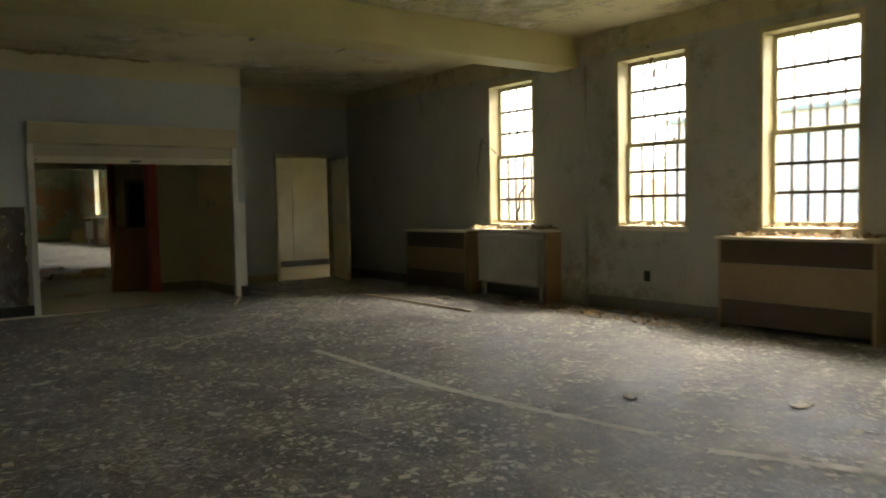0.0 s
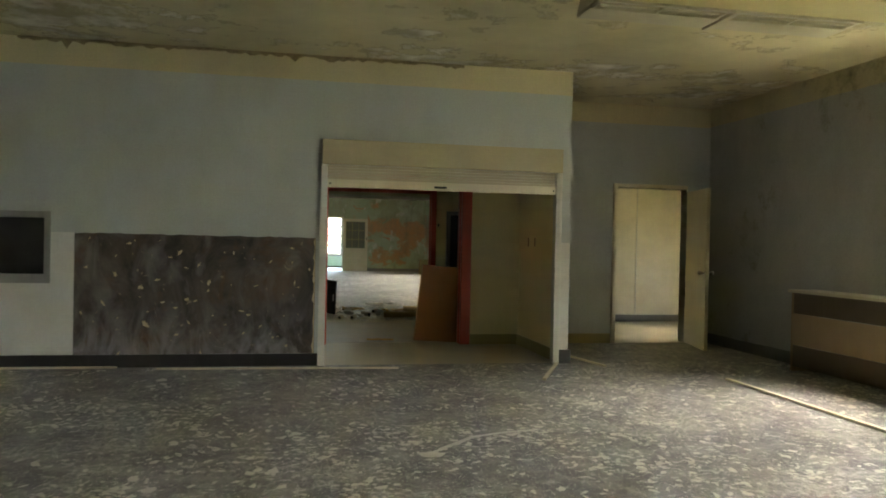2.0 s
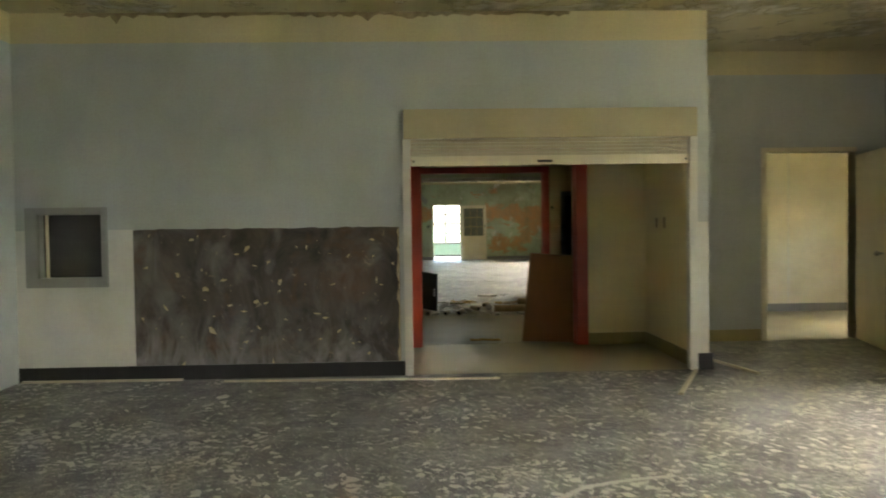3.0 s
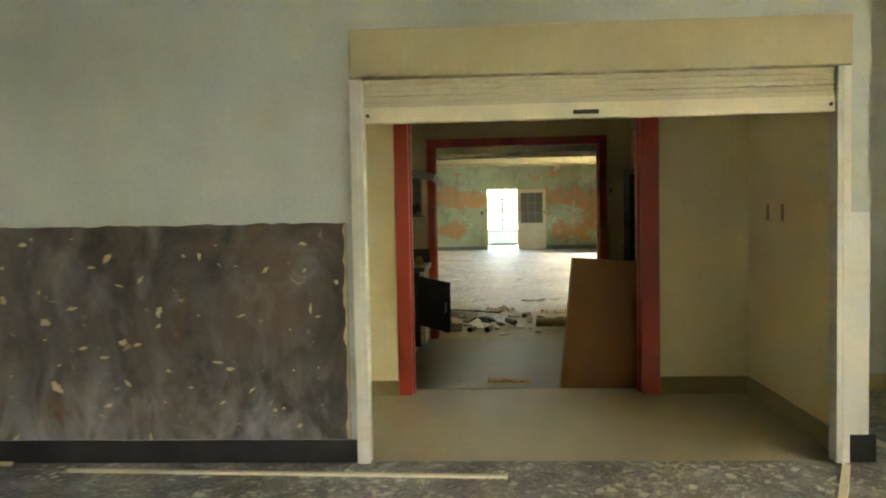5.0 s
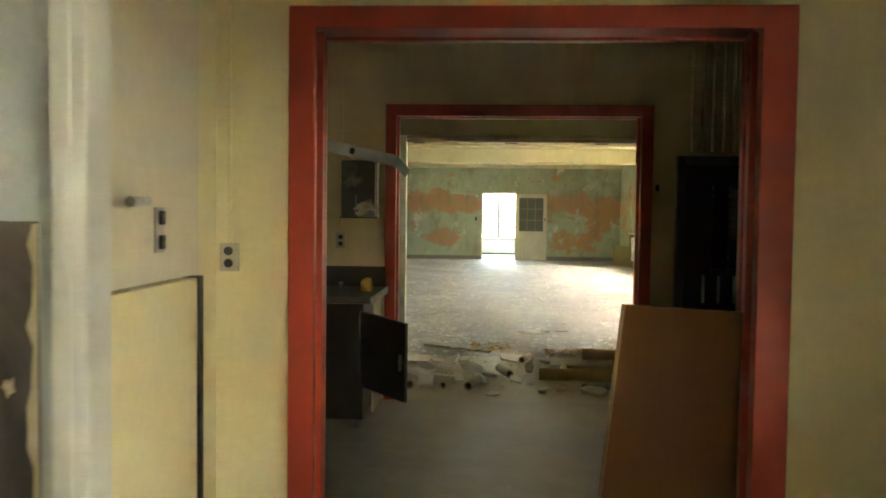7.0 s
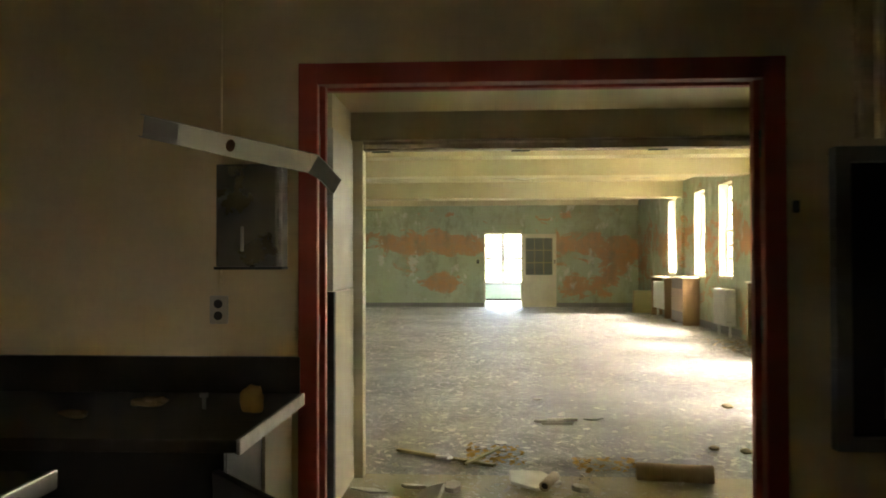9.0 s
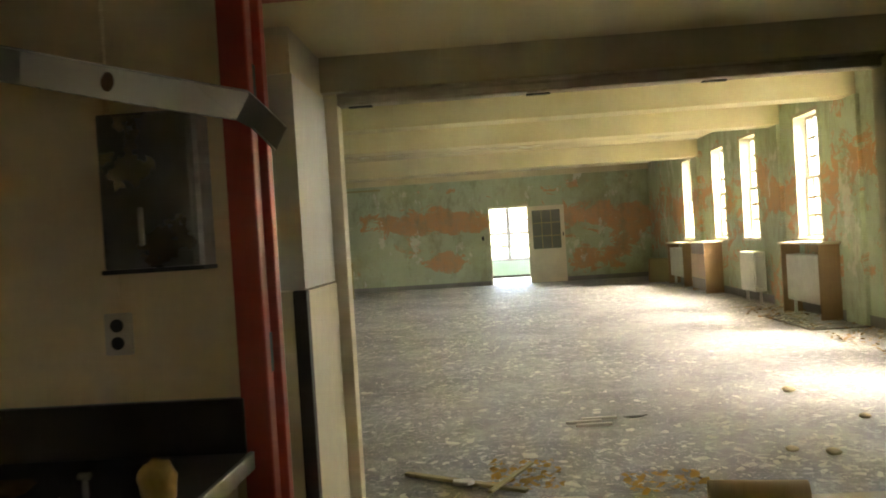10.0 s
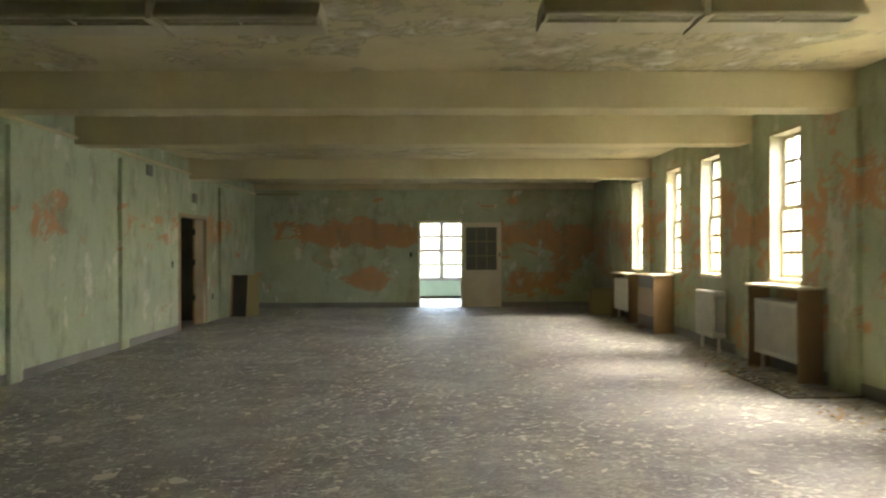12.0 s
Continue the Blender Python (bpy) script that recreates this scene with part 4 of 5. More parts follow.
for k in range(5):
    bm = bmesh.new()
    xx = 2.36 + 0.075 * k
    cyl(bm, (xx, 4.232, 1.86), (xx, 4.232, CEIL), 0.014, 10)
    tagged(obj("conduit", bm, M_KWALL), "tan painted conduit above the breaker panel", "conduit", "conduits over the panel")
on_wall_box("wall_switch", "small dark switch beside the red frame", "switch", 2.12, 4.25, 1.595, 0.025, 0.05, 0.02, M_BLACK)

# ---------------------------------------------------------------- lobby before the hall
bm = bmesh.new()
bx(bm, -0.078, 0.045, 5.40, 6.1, 1.217, 2.13, 0.003)
structure(obj("wall_panel_6", bm, M_WHITE), "off-white upper panel of the lobby", "wall panel")
bm = bmesh.new()
bx(bm, -0.078, 0.05, 5.42, 6.1, 0.0, 1.21, 0.003)
structure(obj("wall_panel_7", bm, M_CREAM), "cream lower panel of the lobby", "wall panel")
bm = bmesh.new()
bx(bm, -0.002, 0.057, 5.365, 5.418, 0.0, 1.214, 0.004)
structure(obj("trim_3", bm, M_BLACK), "black edge strip of the lobby panel", "trim")
bm = bmesh.new()
bx(bm, -0.078, -0.004, 5.4, 5.418, 0.0, 1.21, 0.002)
bx(bm, -0.12, 0.04, 5.40, 6.1, 2.133, 2.329, 0.002)
structure(obj("trim_8", bm, M_CREAM), "cream panel end in the lobby", "trim")
# the brownish shadow of the reveal is put in as a tan strip
bm = bmesh.new()
bx(bm, -0.118, -0.08, 5.385, 5.45, 0.0, 2.13, 0.002)
structure(obj("trim_9", bm, M_TAN), "tan strip standing in for the reveal's shadow behind the lobby panel", "trim")
bm = bmesh.new()
bx(bm, 2.835, 2.86, 4.6, 6.1, 1.215, 2.13, 0.003)
bx(bm, 2.83, 2.86, 4.6, 6.1, 0.0, 1.208, 0.003)
structure(obj("wall_panel_8", bm, M_CREAM), "cream side panel of the lobby", "wall panel")
bm = bmesh.new()
bx(bm, -0.12, 2.86, 4.381, 6.1, 2.33, 2.4)
structure(obj("ceiling_6", bm, M_YELLOW), "cream lobby ceiling", "ceiling")
root = empty("roller_shutter", (1.44, 6.1, 0))
pbox("hood", M_HOOD, root, -1.40, 1.41, -0.12, 0.0, 2.155, 2.33, 0.006, "brown shutter housing")
bar = pbox("bottom_bar", M_BAR, root, -1.33, 1.34, -0.05, 0.03, 2.095, 2.15, 0.008, "dull steel bottom bar")
# rounded lips added to the bar's shape to catch its bright highlight
bm = bmesh.new()
cyl(bm, (-1.33, -0.052, 2.146), (1.34, -0.052, 2.146), 0.011, 14)
cyl(bm, (-1.33, -0.05, 2.104), (1.34, -0.05, 2.104), 0.008, 12)
part("lip", bm, M_BAR, bar, "rolled steel lip added to catch a highlight along the bar", True)
for sx in (-1.22, -0.32, 0.55):
    bm = bmesh.new()
    bx(bm, sx - 0.06, sx + 0.06, -0.02, 0.012, 2.088, 2.0955, 0.002)
    part("handle", bm, M_BLACK, bar, "black recessed handle")
for sgn in (-1, 1):
    bm = bmesh.new()
    a, b = sorted((sgn * 1.41, sgn * 1.33))
    bx(bm, a, b, -0.06, 0.05, 0, 2.155, 0.006)
    part("guide_rail", bm, M_HOOD if sgn > 0 else M_CREAM, root)
tagged(root, "raised steel roller shutter with tan housing at the hall", "roller shutter")

# ---------------------------------------------------------------- radiators under the windows
def rad_section():
    bm = bmesh.new()
    for k in range(2):
        xx = -0.085 + 0.17 * k
        cyl(bm, (xx, 0, 0.05), (xx, 0, 0.63), 0.017, 10)
    bx(bm, -0.10, 0.10, -0.024, 0.024, 0.0, 0.07, 0.018)
    bx(bm, -0.10, 0.10, -0.024, 0.024, 0.60, 0.67, 0.018)
    me = bpy.data.meshes.new("section")
    bm.to_mesh(me), bm.free()
    me.materials.append(M_RAD)
    return me


SECTION = rad_section()


def radiator(y0, y1, label, cover=None, x_front=5.16, z_top=1.0, n=None, name="radiator"):
    root = empty(name, (x_front, y0, 0))
    L = y1 - y0
    n = n or int((L - 0.12) / 0.056)
    off = (L - n * 0.056) / 2
    for i in range(n):
        shared("section", SECTION, root, (0.13, off + (i + 0.5) * 0.056, 0.20))
    for yy in (off + 0.03, L - off - 0.03):
        bm = bmesh.new()
        cyl(bm, (0.13, yy, 0), (0.13, yy, 0.22), 0.025, 10, 0.02)
        part("foot", bm, M_RAD, root)
    bm = bmesh.new()
    cyl(bm, (0.17, L - off, 0.24), (0.17, L - off + 0.06, 0.24), 0.018, 10)
    cyl(bm, (0.17, L - off + 0.06, 0.0), (0.17, L - off + 0.06, 0.26), 0.018, 10)
    part("pipe", bm, M_RAD, root)
    if cover:
        for ya, yb in ((-0.03, 0.0), (L, L + 0.03)):
            pbox("side_panel", M_BROWNP, root, 0.0, XW - x_front - 0.022, ya, yb, 0, z_top - 0.03, 0.003, "brown wooden side panel")
        bm = bmesh.new()
        bx(bm, -0.03, XW - x_front - 0.002, -0.05, L + 0.05, z_top - 0.03, z_top, 0.006)
        part("shelf", bm, M_CREAM, root, "dusty cream shelf top")
    tagged(root, label, "radiator", "radiators under the windows")
    return root


radiator(-3.71, -2.21, "silver radiator between brown panels under a dusty shelf", cover=True, x_front=5.13, z_top=0.918, n=21)
radiator(12.76, 14.05, "white radiator between brown panels under a dusty shelf", cover=True, z_top=1.05)
radiator(15.3, 16.2, "bare white column radiator below a hall window", z_top=0.98)
radiator(20.05, 21.5, "white radiator under a shelf in the far corner", cover=True, z_top=1.0)


def metal_cover(name, y0, y1, x_front, z_top, label, m, grille=True):
    root = empty(name, (x_front, y0, 0))
    L, D = y1 - y0, XW - x_front - 0.022
    pbox("front_panel", m, root, 0, 0.02, 0.03, L - 0.03, 0.29, z_top - 0.26, 0.004)
    bm = bmesh.new()
    bx(bm, 0.006, 0.02, 0.03, L - 0.03, 0.05, 0.285, 0.002)
    part("kick_panel", bm, M_GRILLE, root, "darker kick panel")
    bm = bmesh.new()
    bx(bm, 0.010, 0.02, 0.03, L - 0.03, z_top - 0.255, z_top - 0.03)
    part("grille_back", bm, M_GRILLE, root)
    if grille:
        sl = bar_mesh("louvre", 0.012, L - 0.08, 0.008)
        sl.materials.append(M_GRILLE)
        for k in range(9):
            shared("louvre", sl, root, (0.008, L / 2, z_top - 0.24 + k * 0.024))
    for ya in (0, L - 0.03):
        pbox("side_panel", m, root, 0.0, D, ya, ya + 0.03, 0, z_top - 0.03, 0.003)
    bm = bmesh.new()
    bx(bm, -0.03, D + 0.02, -0.03, L + 0.03, z_top - 0.03, z_top, 0.006)
    part("shelf", bm, M_CREAM, root, "dusty shelf with leaf litter")
    tagged(root, label, "radiator cover", "radiator covers")
    return root


metal_cover("radiator_cover", -7.64, -6.15, 5.13, 0.90, "tan metal radiator cover with a dark grille under the window", M_TAN)
metal_cover("radiator_cover", -2.14, -0.66, 5.13, 0.885, "tan metal radiator cover in the dark corner", M_TAN)
metal_cover("radiator_cover", 17.95, 19.0, 5.08, 1.04, "brown boxed radiator cover in the hall", M_BROWNP, False)
metal_cover("radiator_cover", 8.2, 9.72, 5.15, 1.03, "brown boxed radiator cover with a dusty shelf", M_BROWNP, False)

# ---------------------------------------------------------------- doors
leaf = empty("door_3", (5.135, 1.64, 0))
bm = bmesh.new()
bx(bm, -0.02, 0.02, -0.92, 0.0, 0.01, 2.08, 0.003)
part("leaf", bm, M_CREAM, leaf, "cream painted flush door leaf")
for sx in (-1, 1):
    bm = bmesh.new()
    cyl(bm, (sx * 0.02, -0.85, 1.0), (sx * 0.07, -0.85, 1.0), 0.012, 10)
    bmesh.ops.create_uvsphere(bm, u_segments=12, v_segments=8, radius=0.028, matrix=Matrix.Translation((sx * 0.08, -0.85, 1.0)))
    part("door_handle", bm, M_STEEL, leaf, "round steel knob", True)
leaf.rotation_euler = (0, 0, radians(-13))
structure(leaf, "cream door standing open into the recess", "door")
bm = bmesh.new()
bx(bm, 4.03, 4.09, 1.63, 1.82, 0, 2.17, 0.004)
bx(bm, 5.12, 5.18, 1.655, 1.82, 0, 2.17, 0.004)
bx(bm, 4.09, 5.12, 1.63, 1.82, 2.12, 2.17, 0.004)
structure(obj("trim_4", bm, M_CREAM), "cream painted door frame", "door frame")
bm = bmesh.new()
bx(bm, 5.70, 5.712, 4.44, 4.45, 0.12, 2.6)
structure(obj("trim_5", bm, M_WHITE), "panel joint in the corridor", "trim")

# doorway at the end of the hall, with its glazed leaf folded against the wall
bm = bmesh.new()
bx(bm, 0.805, 0.85, YN - 0.02, YN + 0.17, 0, 2.28, 0.004)
bx(bm, 1.945, 1.98, YN - 0.02, YN + 0.17, 0, 2.28, 0.004)
bx(bm, 0.85, 1.945, YN - 0.02, YN + 0.17, 2.24, 2.28, 0.004)
structure(obj("trim_6", bm, M_CREAM), "pale door frame at the end of the hall", "door frame")
leaf = empty("door_4", (1.985, YN - 0.04, 0))
bm = bmesh.new()
for a, b, c, d in ((0, 0.08, 0.01, 2.22), (0.90, 1.01, 0.01, 2.22), (0.08, 0.90, 0.01, 0.97), (0.08, 0.90, 2.10, 2.22)):
    bx(bm, a, b, -0.045, 0, c, d, 0.002)
part("leaf", bm, M_CREAM, leaf, "faded cream door leaf")
for r in range(3):
    for c in range(3):
        bm = bmesh.new()
        bx(bm, 0.09 + c * 0.273, 0.345 + c * 0.273, -0.028, -0.02, 0.98 + r * 0.377, 1.34 + r * 0.377)
        part("pane", bm, M_GRIMY, leaf, "grimy dark grey pane")
bm = bmesh.new()
for c in (1, 2):
    bx(bm, 0.072 + c * 0.273, 0.09 + c * 0.273, -0.04, -0.005, 0.97, 2.10)
for r in (1, 2):
    bx(bm, 0.08, 0.90, -0.04, -0.005, 0.96 + r * 0.377, 0.98 + r * 0.377)
part("glazing_bar", bm, M_OLIVE, leaf)
bm = bmesh.new()
bx(bm, 0.94, 0.97, -0.09, -0.045, 1.32, 1.43, 0.004)
part("door_handle", bm, M_DARK, leaf)
structure(leaf, "cream half-glazed door folded back against the mint wall", "door")
on_wall_box("wall_switch", "small dark switch on the mint wall", "switch", 0.62, YN, 1.38, 0.07, 0.12, 0.03, M_BLACK)

# sunlit porch behind it
structure(box_wall("wall_porch", -0.6, 4.4, YN + 3.9, YN + 4.0, -0.2, 3.0, M_TEAL, [(-0.3, 4.1, 0.62, 2.75)]), "pale teal porch wall with a wide window", "wall")
structure(box_wall("wall_porch_left", -0.7, -0.6, YN + 0.15, YN + 4.0, -0.2, 3.0, M_WHITE, along="y"), "white porch side wall", "wall")
# the right wall's opening is unseen, added to brighten the porch
structure(box_wall("wall_porch_right", 4.4, 4.5, YN + 0.15, YN + 4.0, -0.2, 3.0, M_WHITE, [(27.7, 28.0, 0.8, 1.6)], along="y"), "white porch side wall", "wall")
# ceiling out of view, added to block sky light from the mullions
bm = bmesh.new()
bx(bm, -0.7, 4.5, YN + 0.15, YN + 4.0, 3.0, 3.1)
structure(obj("ceiling_7", bm, M_WHITE), "unseen white porch ceiling keeping sky light off the mullions", "ceiling")
win = empty("window_20", (-0.3, YN + 3.9, 0.62))
for c in range(7):
    pbox("mullion", M_PORCH, win, c * 0.71 + 0.28, c * 0.71 + 0.41, 0, 0.06, 0, 2.13)
for r in range(6):
    pbox("muntin", M_PORCH, win, 0.0, 4.4, 0.012, 0.05, r * 0.436 - 0.03, r * 0.436 + 0.04)
pbox("window_sill", M_PORCH, win, -0.02, 4.42, -0.12, 0.0, -0.06, 0.0)
structure(win, "wide white multi-pane porch window", "window")
bm = bmesh.new()
bx(bm, -0.6, 4.4, YN + 3.87, YN + 3.9, -0.0, 0.07)
structure(obj("baseboard_13", bm, M_DARK), "dark porch baseboard", "baseboard")

# side doors of the hall
leaf = empty("door_5", (XL - 0.01, 18.84, 0))
bm = bmesh.new()
bx(bm, -0.10, 0.03, -0.07, 0.0, 0, 2.13, 0.004)
bx(bm, -0.10, 0.03, 1.62, 1.70, 0, 2.13, 0.004)
bx(bm, -0.10, 0.03, -0.07, 1.70, 2.13, 2.20, 0.004)
part("door_frame", bm, M_TAN, leaf)
bm = bmesh.new()
bx(bm, -0.07, -0.03, 1.05, 1.61, 0.01, 2.12, 0.003)
part("leaf", bm, M_TAN, leaf, "tan painted leaf, shut")
bm = bmesh.new()
bx(bm, -0.04, 0.0, 0.0, 0.98, 0.01, 2.12, 0.003)
ajar = part("leaf", bm, M_BROWNP, leaf, "dark brown leaf standing ajar")
ajar.location = (-0.08, 0.03, 0)
ajar.rotation_euler = (0, 0, radians(24))
for zz in (0.5, 1.2, 1.8):
    pbox("hinge", M_DARK, leaf, -0.09, -0.02, 1.02, 1.05, zz, zz + 0.12)
structure(leaf, "tan double door with one leaf ajar", "door")
for yy, zz in ((19.75, 2.52), (17.3, 2.82)):
    v = empty("wall_vent", (XL, yy, zz))
    pbox("frame", M_DARK, v, 0, 0.012, -0.14, 0.14, -0.09, 0.09, 0.003)
    for k in range(4):
        pbox("slat", M_GREYBOX, v, 0.012, 0.02, -0.12, 0.12, -0.07 + k * 0.04, -0.055 + k * 0.04)
    tagged(v, "small dark louvred vent high on the mint wall", "vent")
for yy, zz in ((18.42, 1.24), (20.95, 0.52)):
    pl = empty("wall_plate", (XL, yy, zz))
    pbox("plate", M_DARK, pl, 0, 0.015, -0.04, 0.04, -0.06, 0.06)
    tagged(pl, "small dark plate on the mint wall", "switch")
bm = bmesh.new()
cyl(bm, (XL + 0.035, 6.3, 2.95), (XL + 0.035, YN - 0.05, 2.98), 0.026, 10)
tagged(obj("pipe", bm, M_BEAM), "painted pipe running high along the side wall", "pipe")
bm = bmesh.new()
cyl(bm, (XL + 0.04, YN - 0.04, 2.98), (-2.3, YN - 0.04, 2.98), 0.024, 10)
tagged(obj("pipe", bm, M_OLIVE), "short pipe along the far wall", "pipe")


# ---------------------------------------------------------------- ceiling lamps
def strip_lamp(x0, x1, y, z):
    root = empty("ceiling_light", ((x0 + x1) / 2, y, z))
    w = (x1 - x0) / 2
    for a, b in ((-w, -0.02), (0.02, w)):
        bm = bmesh.new()
        t = [(-0.23, 0.0), (0.23, 0.0), (0.14, 0.11), (-0.14, 0.11)]
        va = [bm.verts.new((a, p, q)) for p, q in t]
        vb = [bm.verts.new((b, p, q)) for p, q in t]
        bm.faces.new(va[::-1]), bm.faces.new(vb)
        for k in range(4):
            if k != 0:
                bm.faces.new((va[k], va[(k + 1) % 4], vb[(k + 1) % 4], vb[k]))
        housing = part("housing", bm, M_LIGHTM, root, "aged cream metal trough")
        pbox("panel", M_LIGHTM, root, a + 0.005, b - 0.005, -0.03, 0.225, -0.02, 0.002)
        pbox("rail", M_LIGHTM, root, a + 0.005, b - 0.005, -0.228, -0.18, -0.02, 0.004)
        # flat dark sheet in place of an open slot
        pbox("slot", M_DARK, root, a + 0.03, b - 0.03, -0.178, -0.032, 0.004, 0.01)
        bm = bmesh.new()
        cyl(bm, (a + 0.05, -0.105, -0.004), (b - 0.05, -0.105, -0.004), 0.013, 10)
        part("tube_holder", bm, M_LIGHTM, root)
        for xx in (a + 0.03, (a + b) / 2, b - 0.03):
            pbox("end_clip", M_LIGHTM, root, xx - 0.012, xx + 0.012, -0.18, -0.03, -0.018, 0.003)
    pbox("coupling", M_LIGHTM, root, -0.02, 0.02, -0.24, 0.24, -0.035, 0.115)
    for xx in (-w * 0.6, w * 0.6):
        bm = bmesh.new()
        cyl(bm, (xx, 0, 0.11), (xx, 0, CEIL - z), 0.012, 8)
        part("stem", bm, M_LIGHTM, root)
    tagged(root, "twin strip light with empty dark slots, unlit", "ceiling light", "strip lights")


strip_lamp(1.98, 4.20, 9.86, 3.08)
strip_lamp(-1.86, 0.44, 9.90, 3.07)
strip_lamp(1.86, 4.02, -2.78, 3.09)

# torn ceiling edge above the partition
bm = bmesh.new()
r = random.Random(21)
prev = None
for i in range(90):
    x = -2.9 + i * 0.05
    drop = 0.012 + 0.03 * r.random() ** 2 + (0.07 * r.random() if i in (8, 9, 52, 53, 60, 61, 62, 74) else 0)
    cur = [bm.verts.new((x, -0.004 - 0.03 * r.random(), 3.236 - drop)), bm.verts.new((x, -0.004, 3.249))]
    if prev:
        bm.faces.new((prev[0], cur[0], cur[1], prev[1]))
    prev = cur
structure(obj("trim_7", bm, paint("torn_plaster_edge", (0.34, 0.27, 0.15), (0.1, 0.07, 0.04), 0.8, 0.8, 12.0)), "ragged torn plaster edge under the ceiling", "trim")
on = empty("wall_socket", (XW, -5.03, 0.41))
pbox("cover_plate", M_BLACK, on, -0.012, 0.0, -0.04, 0.04, -0.06, 0.06)
tagged(on, "small dark wall box below the window", "socket")


# ---------------------------------------------------------------- outdoors beyond the windows
def far_building(name, x, y0, y1, h, label):
    root = empty(name, (x, y0, -1.2))
    L = y1 - y0
    ny, nz = int(L / 3.2), int(h / 3.3)
    holes = []
    for i in range(ny):
        for k in range(nz):
            a = 1.0 + i * 3.2
            holes.append((a, a + 1.2, 1.1 + k * 3.3, 2.9 + k * 3.3))
    wall_ob = box_wall("wall", 0, 0.4, 0, L, 0, h, M_BRICK, holes, along="y")
    wall_ob.parent = root
    pm = bar_mesh("window", 0.05, 1.2, 1.8)
    pm.materials.append(M_FARPANE)
    fm = bar_mesh("sash_bar", 0.06, 1.2, 0.07)
    fm.materials.append(M_WHITE)
    for a, b, c, d in holes:
        w = shared("window", pm, root, (0.2, (a + b) / 2, (c + d) / 2))
        bar_ob = new("sash_bar", fm)
        bar_ob.parent = w
        bar_ob.location = (-0.05, 0, 0)
    pbox("roof", M_GREYBOX, root, -0.3, 9.0, -0.3, L + 0.3, h, h + 0.3)
    tagged(root, label, "building")


far_building("brick_building", 42.0, -40.0, 22.0, 7.4, "low brick building with sash windows across the grass")


# ---------------------------------------------------------------- vines on the windows
def vine(pts, r0, r1, label):
    cu = bpy.data.curves.new("vine", "CURVE")
    cu.dimensions, cu.bevel_depth, cu.bevel_resolution = "3D", 1.0, 1
    sp = cu.splines.new("NURBS")
    sp.points.add(len(pts) - 1)
    for i, p in enumerate(pts):
        sp.points[i].co = (*p, 1)
        sp.points[i].radius = r0 + (r1 - r0) * i / (len(pts) - 1)
    sp.use_endpoint_u, sp.order_u = True, 3
    cu.materials.append(M_VINE)
    tagged(new("vine", cu), label, "vine", "vines in the windows")


def wander(start, end, n, amp, seed, keep_x=0.02):
    r = random.Random(seed)
    a, b = Vector(start), Vector(end)
    out = []
    for i in range(n + 1):
        p = a.lerp(b, i / n)
        if 0 < i < n:
            p += Vector((r.uniform(-keep_x, keep_x), r.uniform(-amp, amp), r.uniform(-amp, amp) * 0.5))
        out.append(tuple(p))
    return out


XV = XW + 0.16
vine(wander((XV, -2.72, 1.0), (XV, -2.92, 1.9), 9, 0.07, 1), 0.02, 0.012, "dry red-brown vine climbing inside the window")
vine(wander((XV, -2.95, 1.93), (XV - 0.02, -2.42, 1.80), 6, 0.05, 2), 0.014, 0.006, "dry vine arm across the sash")
vine(wander((XV, -2.98, 1.95), (XV - 0.02, -3.22, 2.02), 5, 0.03, 3), 0.012, 0.005, "short dry vine arm")
vine(wander((XW + 0.05, -2.40, 1.95), (XW - 0.03, -2.18, 2.16), 5, 0.03, 4), 0.010, 0.004, "thin vine reaching out of the window")
vine(wander((XW - 0.01, -2.16, 2.15), (XW - 0.01, -2.02, 1.45), 7, 0.04, 5, 0.004), 0.008, 0.003, "thin vine hanging down the wall")
vine(wander((XV, -4.98, 2.86), (XV, -4.9, 2.1), 8, 0.06, 6), 0.016, 0.007, "dry vine hanging from the window head")
vine(wander((XW - 0.02, -5.05, 2.96), (XV, -4.98, 2.84), 5, 0.05, 7), 0.014, 0.012, "curl of dry vine over the window head")
vine(wander((XV, -5.3, 1.95), (XV, -4.92, 1.5), 8, 0.06, 8), 0.012, 0.006, "dry vine loop across the lower sash")
vine(wander((XV, -4.92, 1.52), (XV, -5.15, 1.36), 6, 0.05, 9), 0.008, 0.004, "dry vine end in the lower sash")
vine(wander((XV, -4.78, 1.2), (XV, -4.76, 2.5), 9, 0.03, 10), 0.008, 0.004, "thin vine along the sash edge")

# leaf litter on the shelves and sills
def litter(name, boxes, n, seed, m, label, size=(0.015, 0.05), curl=0.5):
    r = random.Random(seed)
    verts, faces = [], []
    areas = [(b[1] - b[0]) * (b[3] - b[2]) for b in boxes]
    for _ in range(n):
        x0, x1, y0, y1, z = r.choices(boxes, areas)[0]
        cx, cy = r.uniform(x0, x1), r.uniform(y0, y1)
        s = r.uniform(*size)
        k = r.choice((4, 5, 6))
        a0, base_i = r.uniform(0, 6.28), len(verts)
        tx, ty = r.uniform(-curl, curl), r.uniform(-curl, curl)
        pts = []
        for i in range(k):
            a = a0 + 6.283 * i / k
            rr = s * r.uniform(0.45, 1.0)
            dx, dy = math.cos(a) * rr, math.sin(a) * rr * 0.75
            pts.append((cx + dx, cy + dy, dx * tx + dy * ty))
        low = min(p[2] for p in pts)
        verts += [(p[0], p[1], z + 0.002 + p[2] - low) for p in pts]
        faces.append(tuple(range(base_i, base_i + k)))
    me = bpy.data.meshes.new(name)
    me.from_pydata(verts, [], faces)
    me.materials.append(m)
    return tagged(new(name, me), label, "litter", kind="stuff")


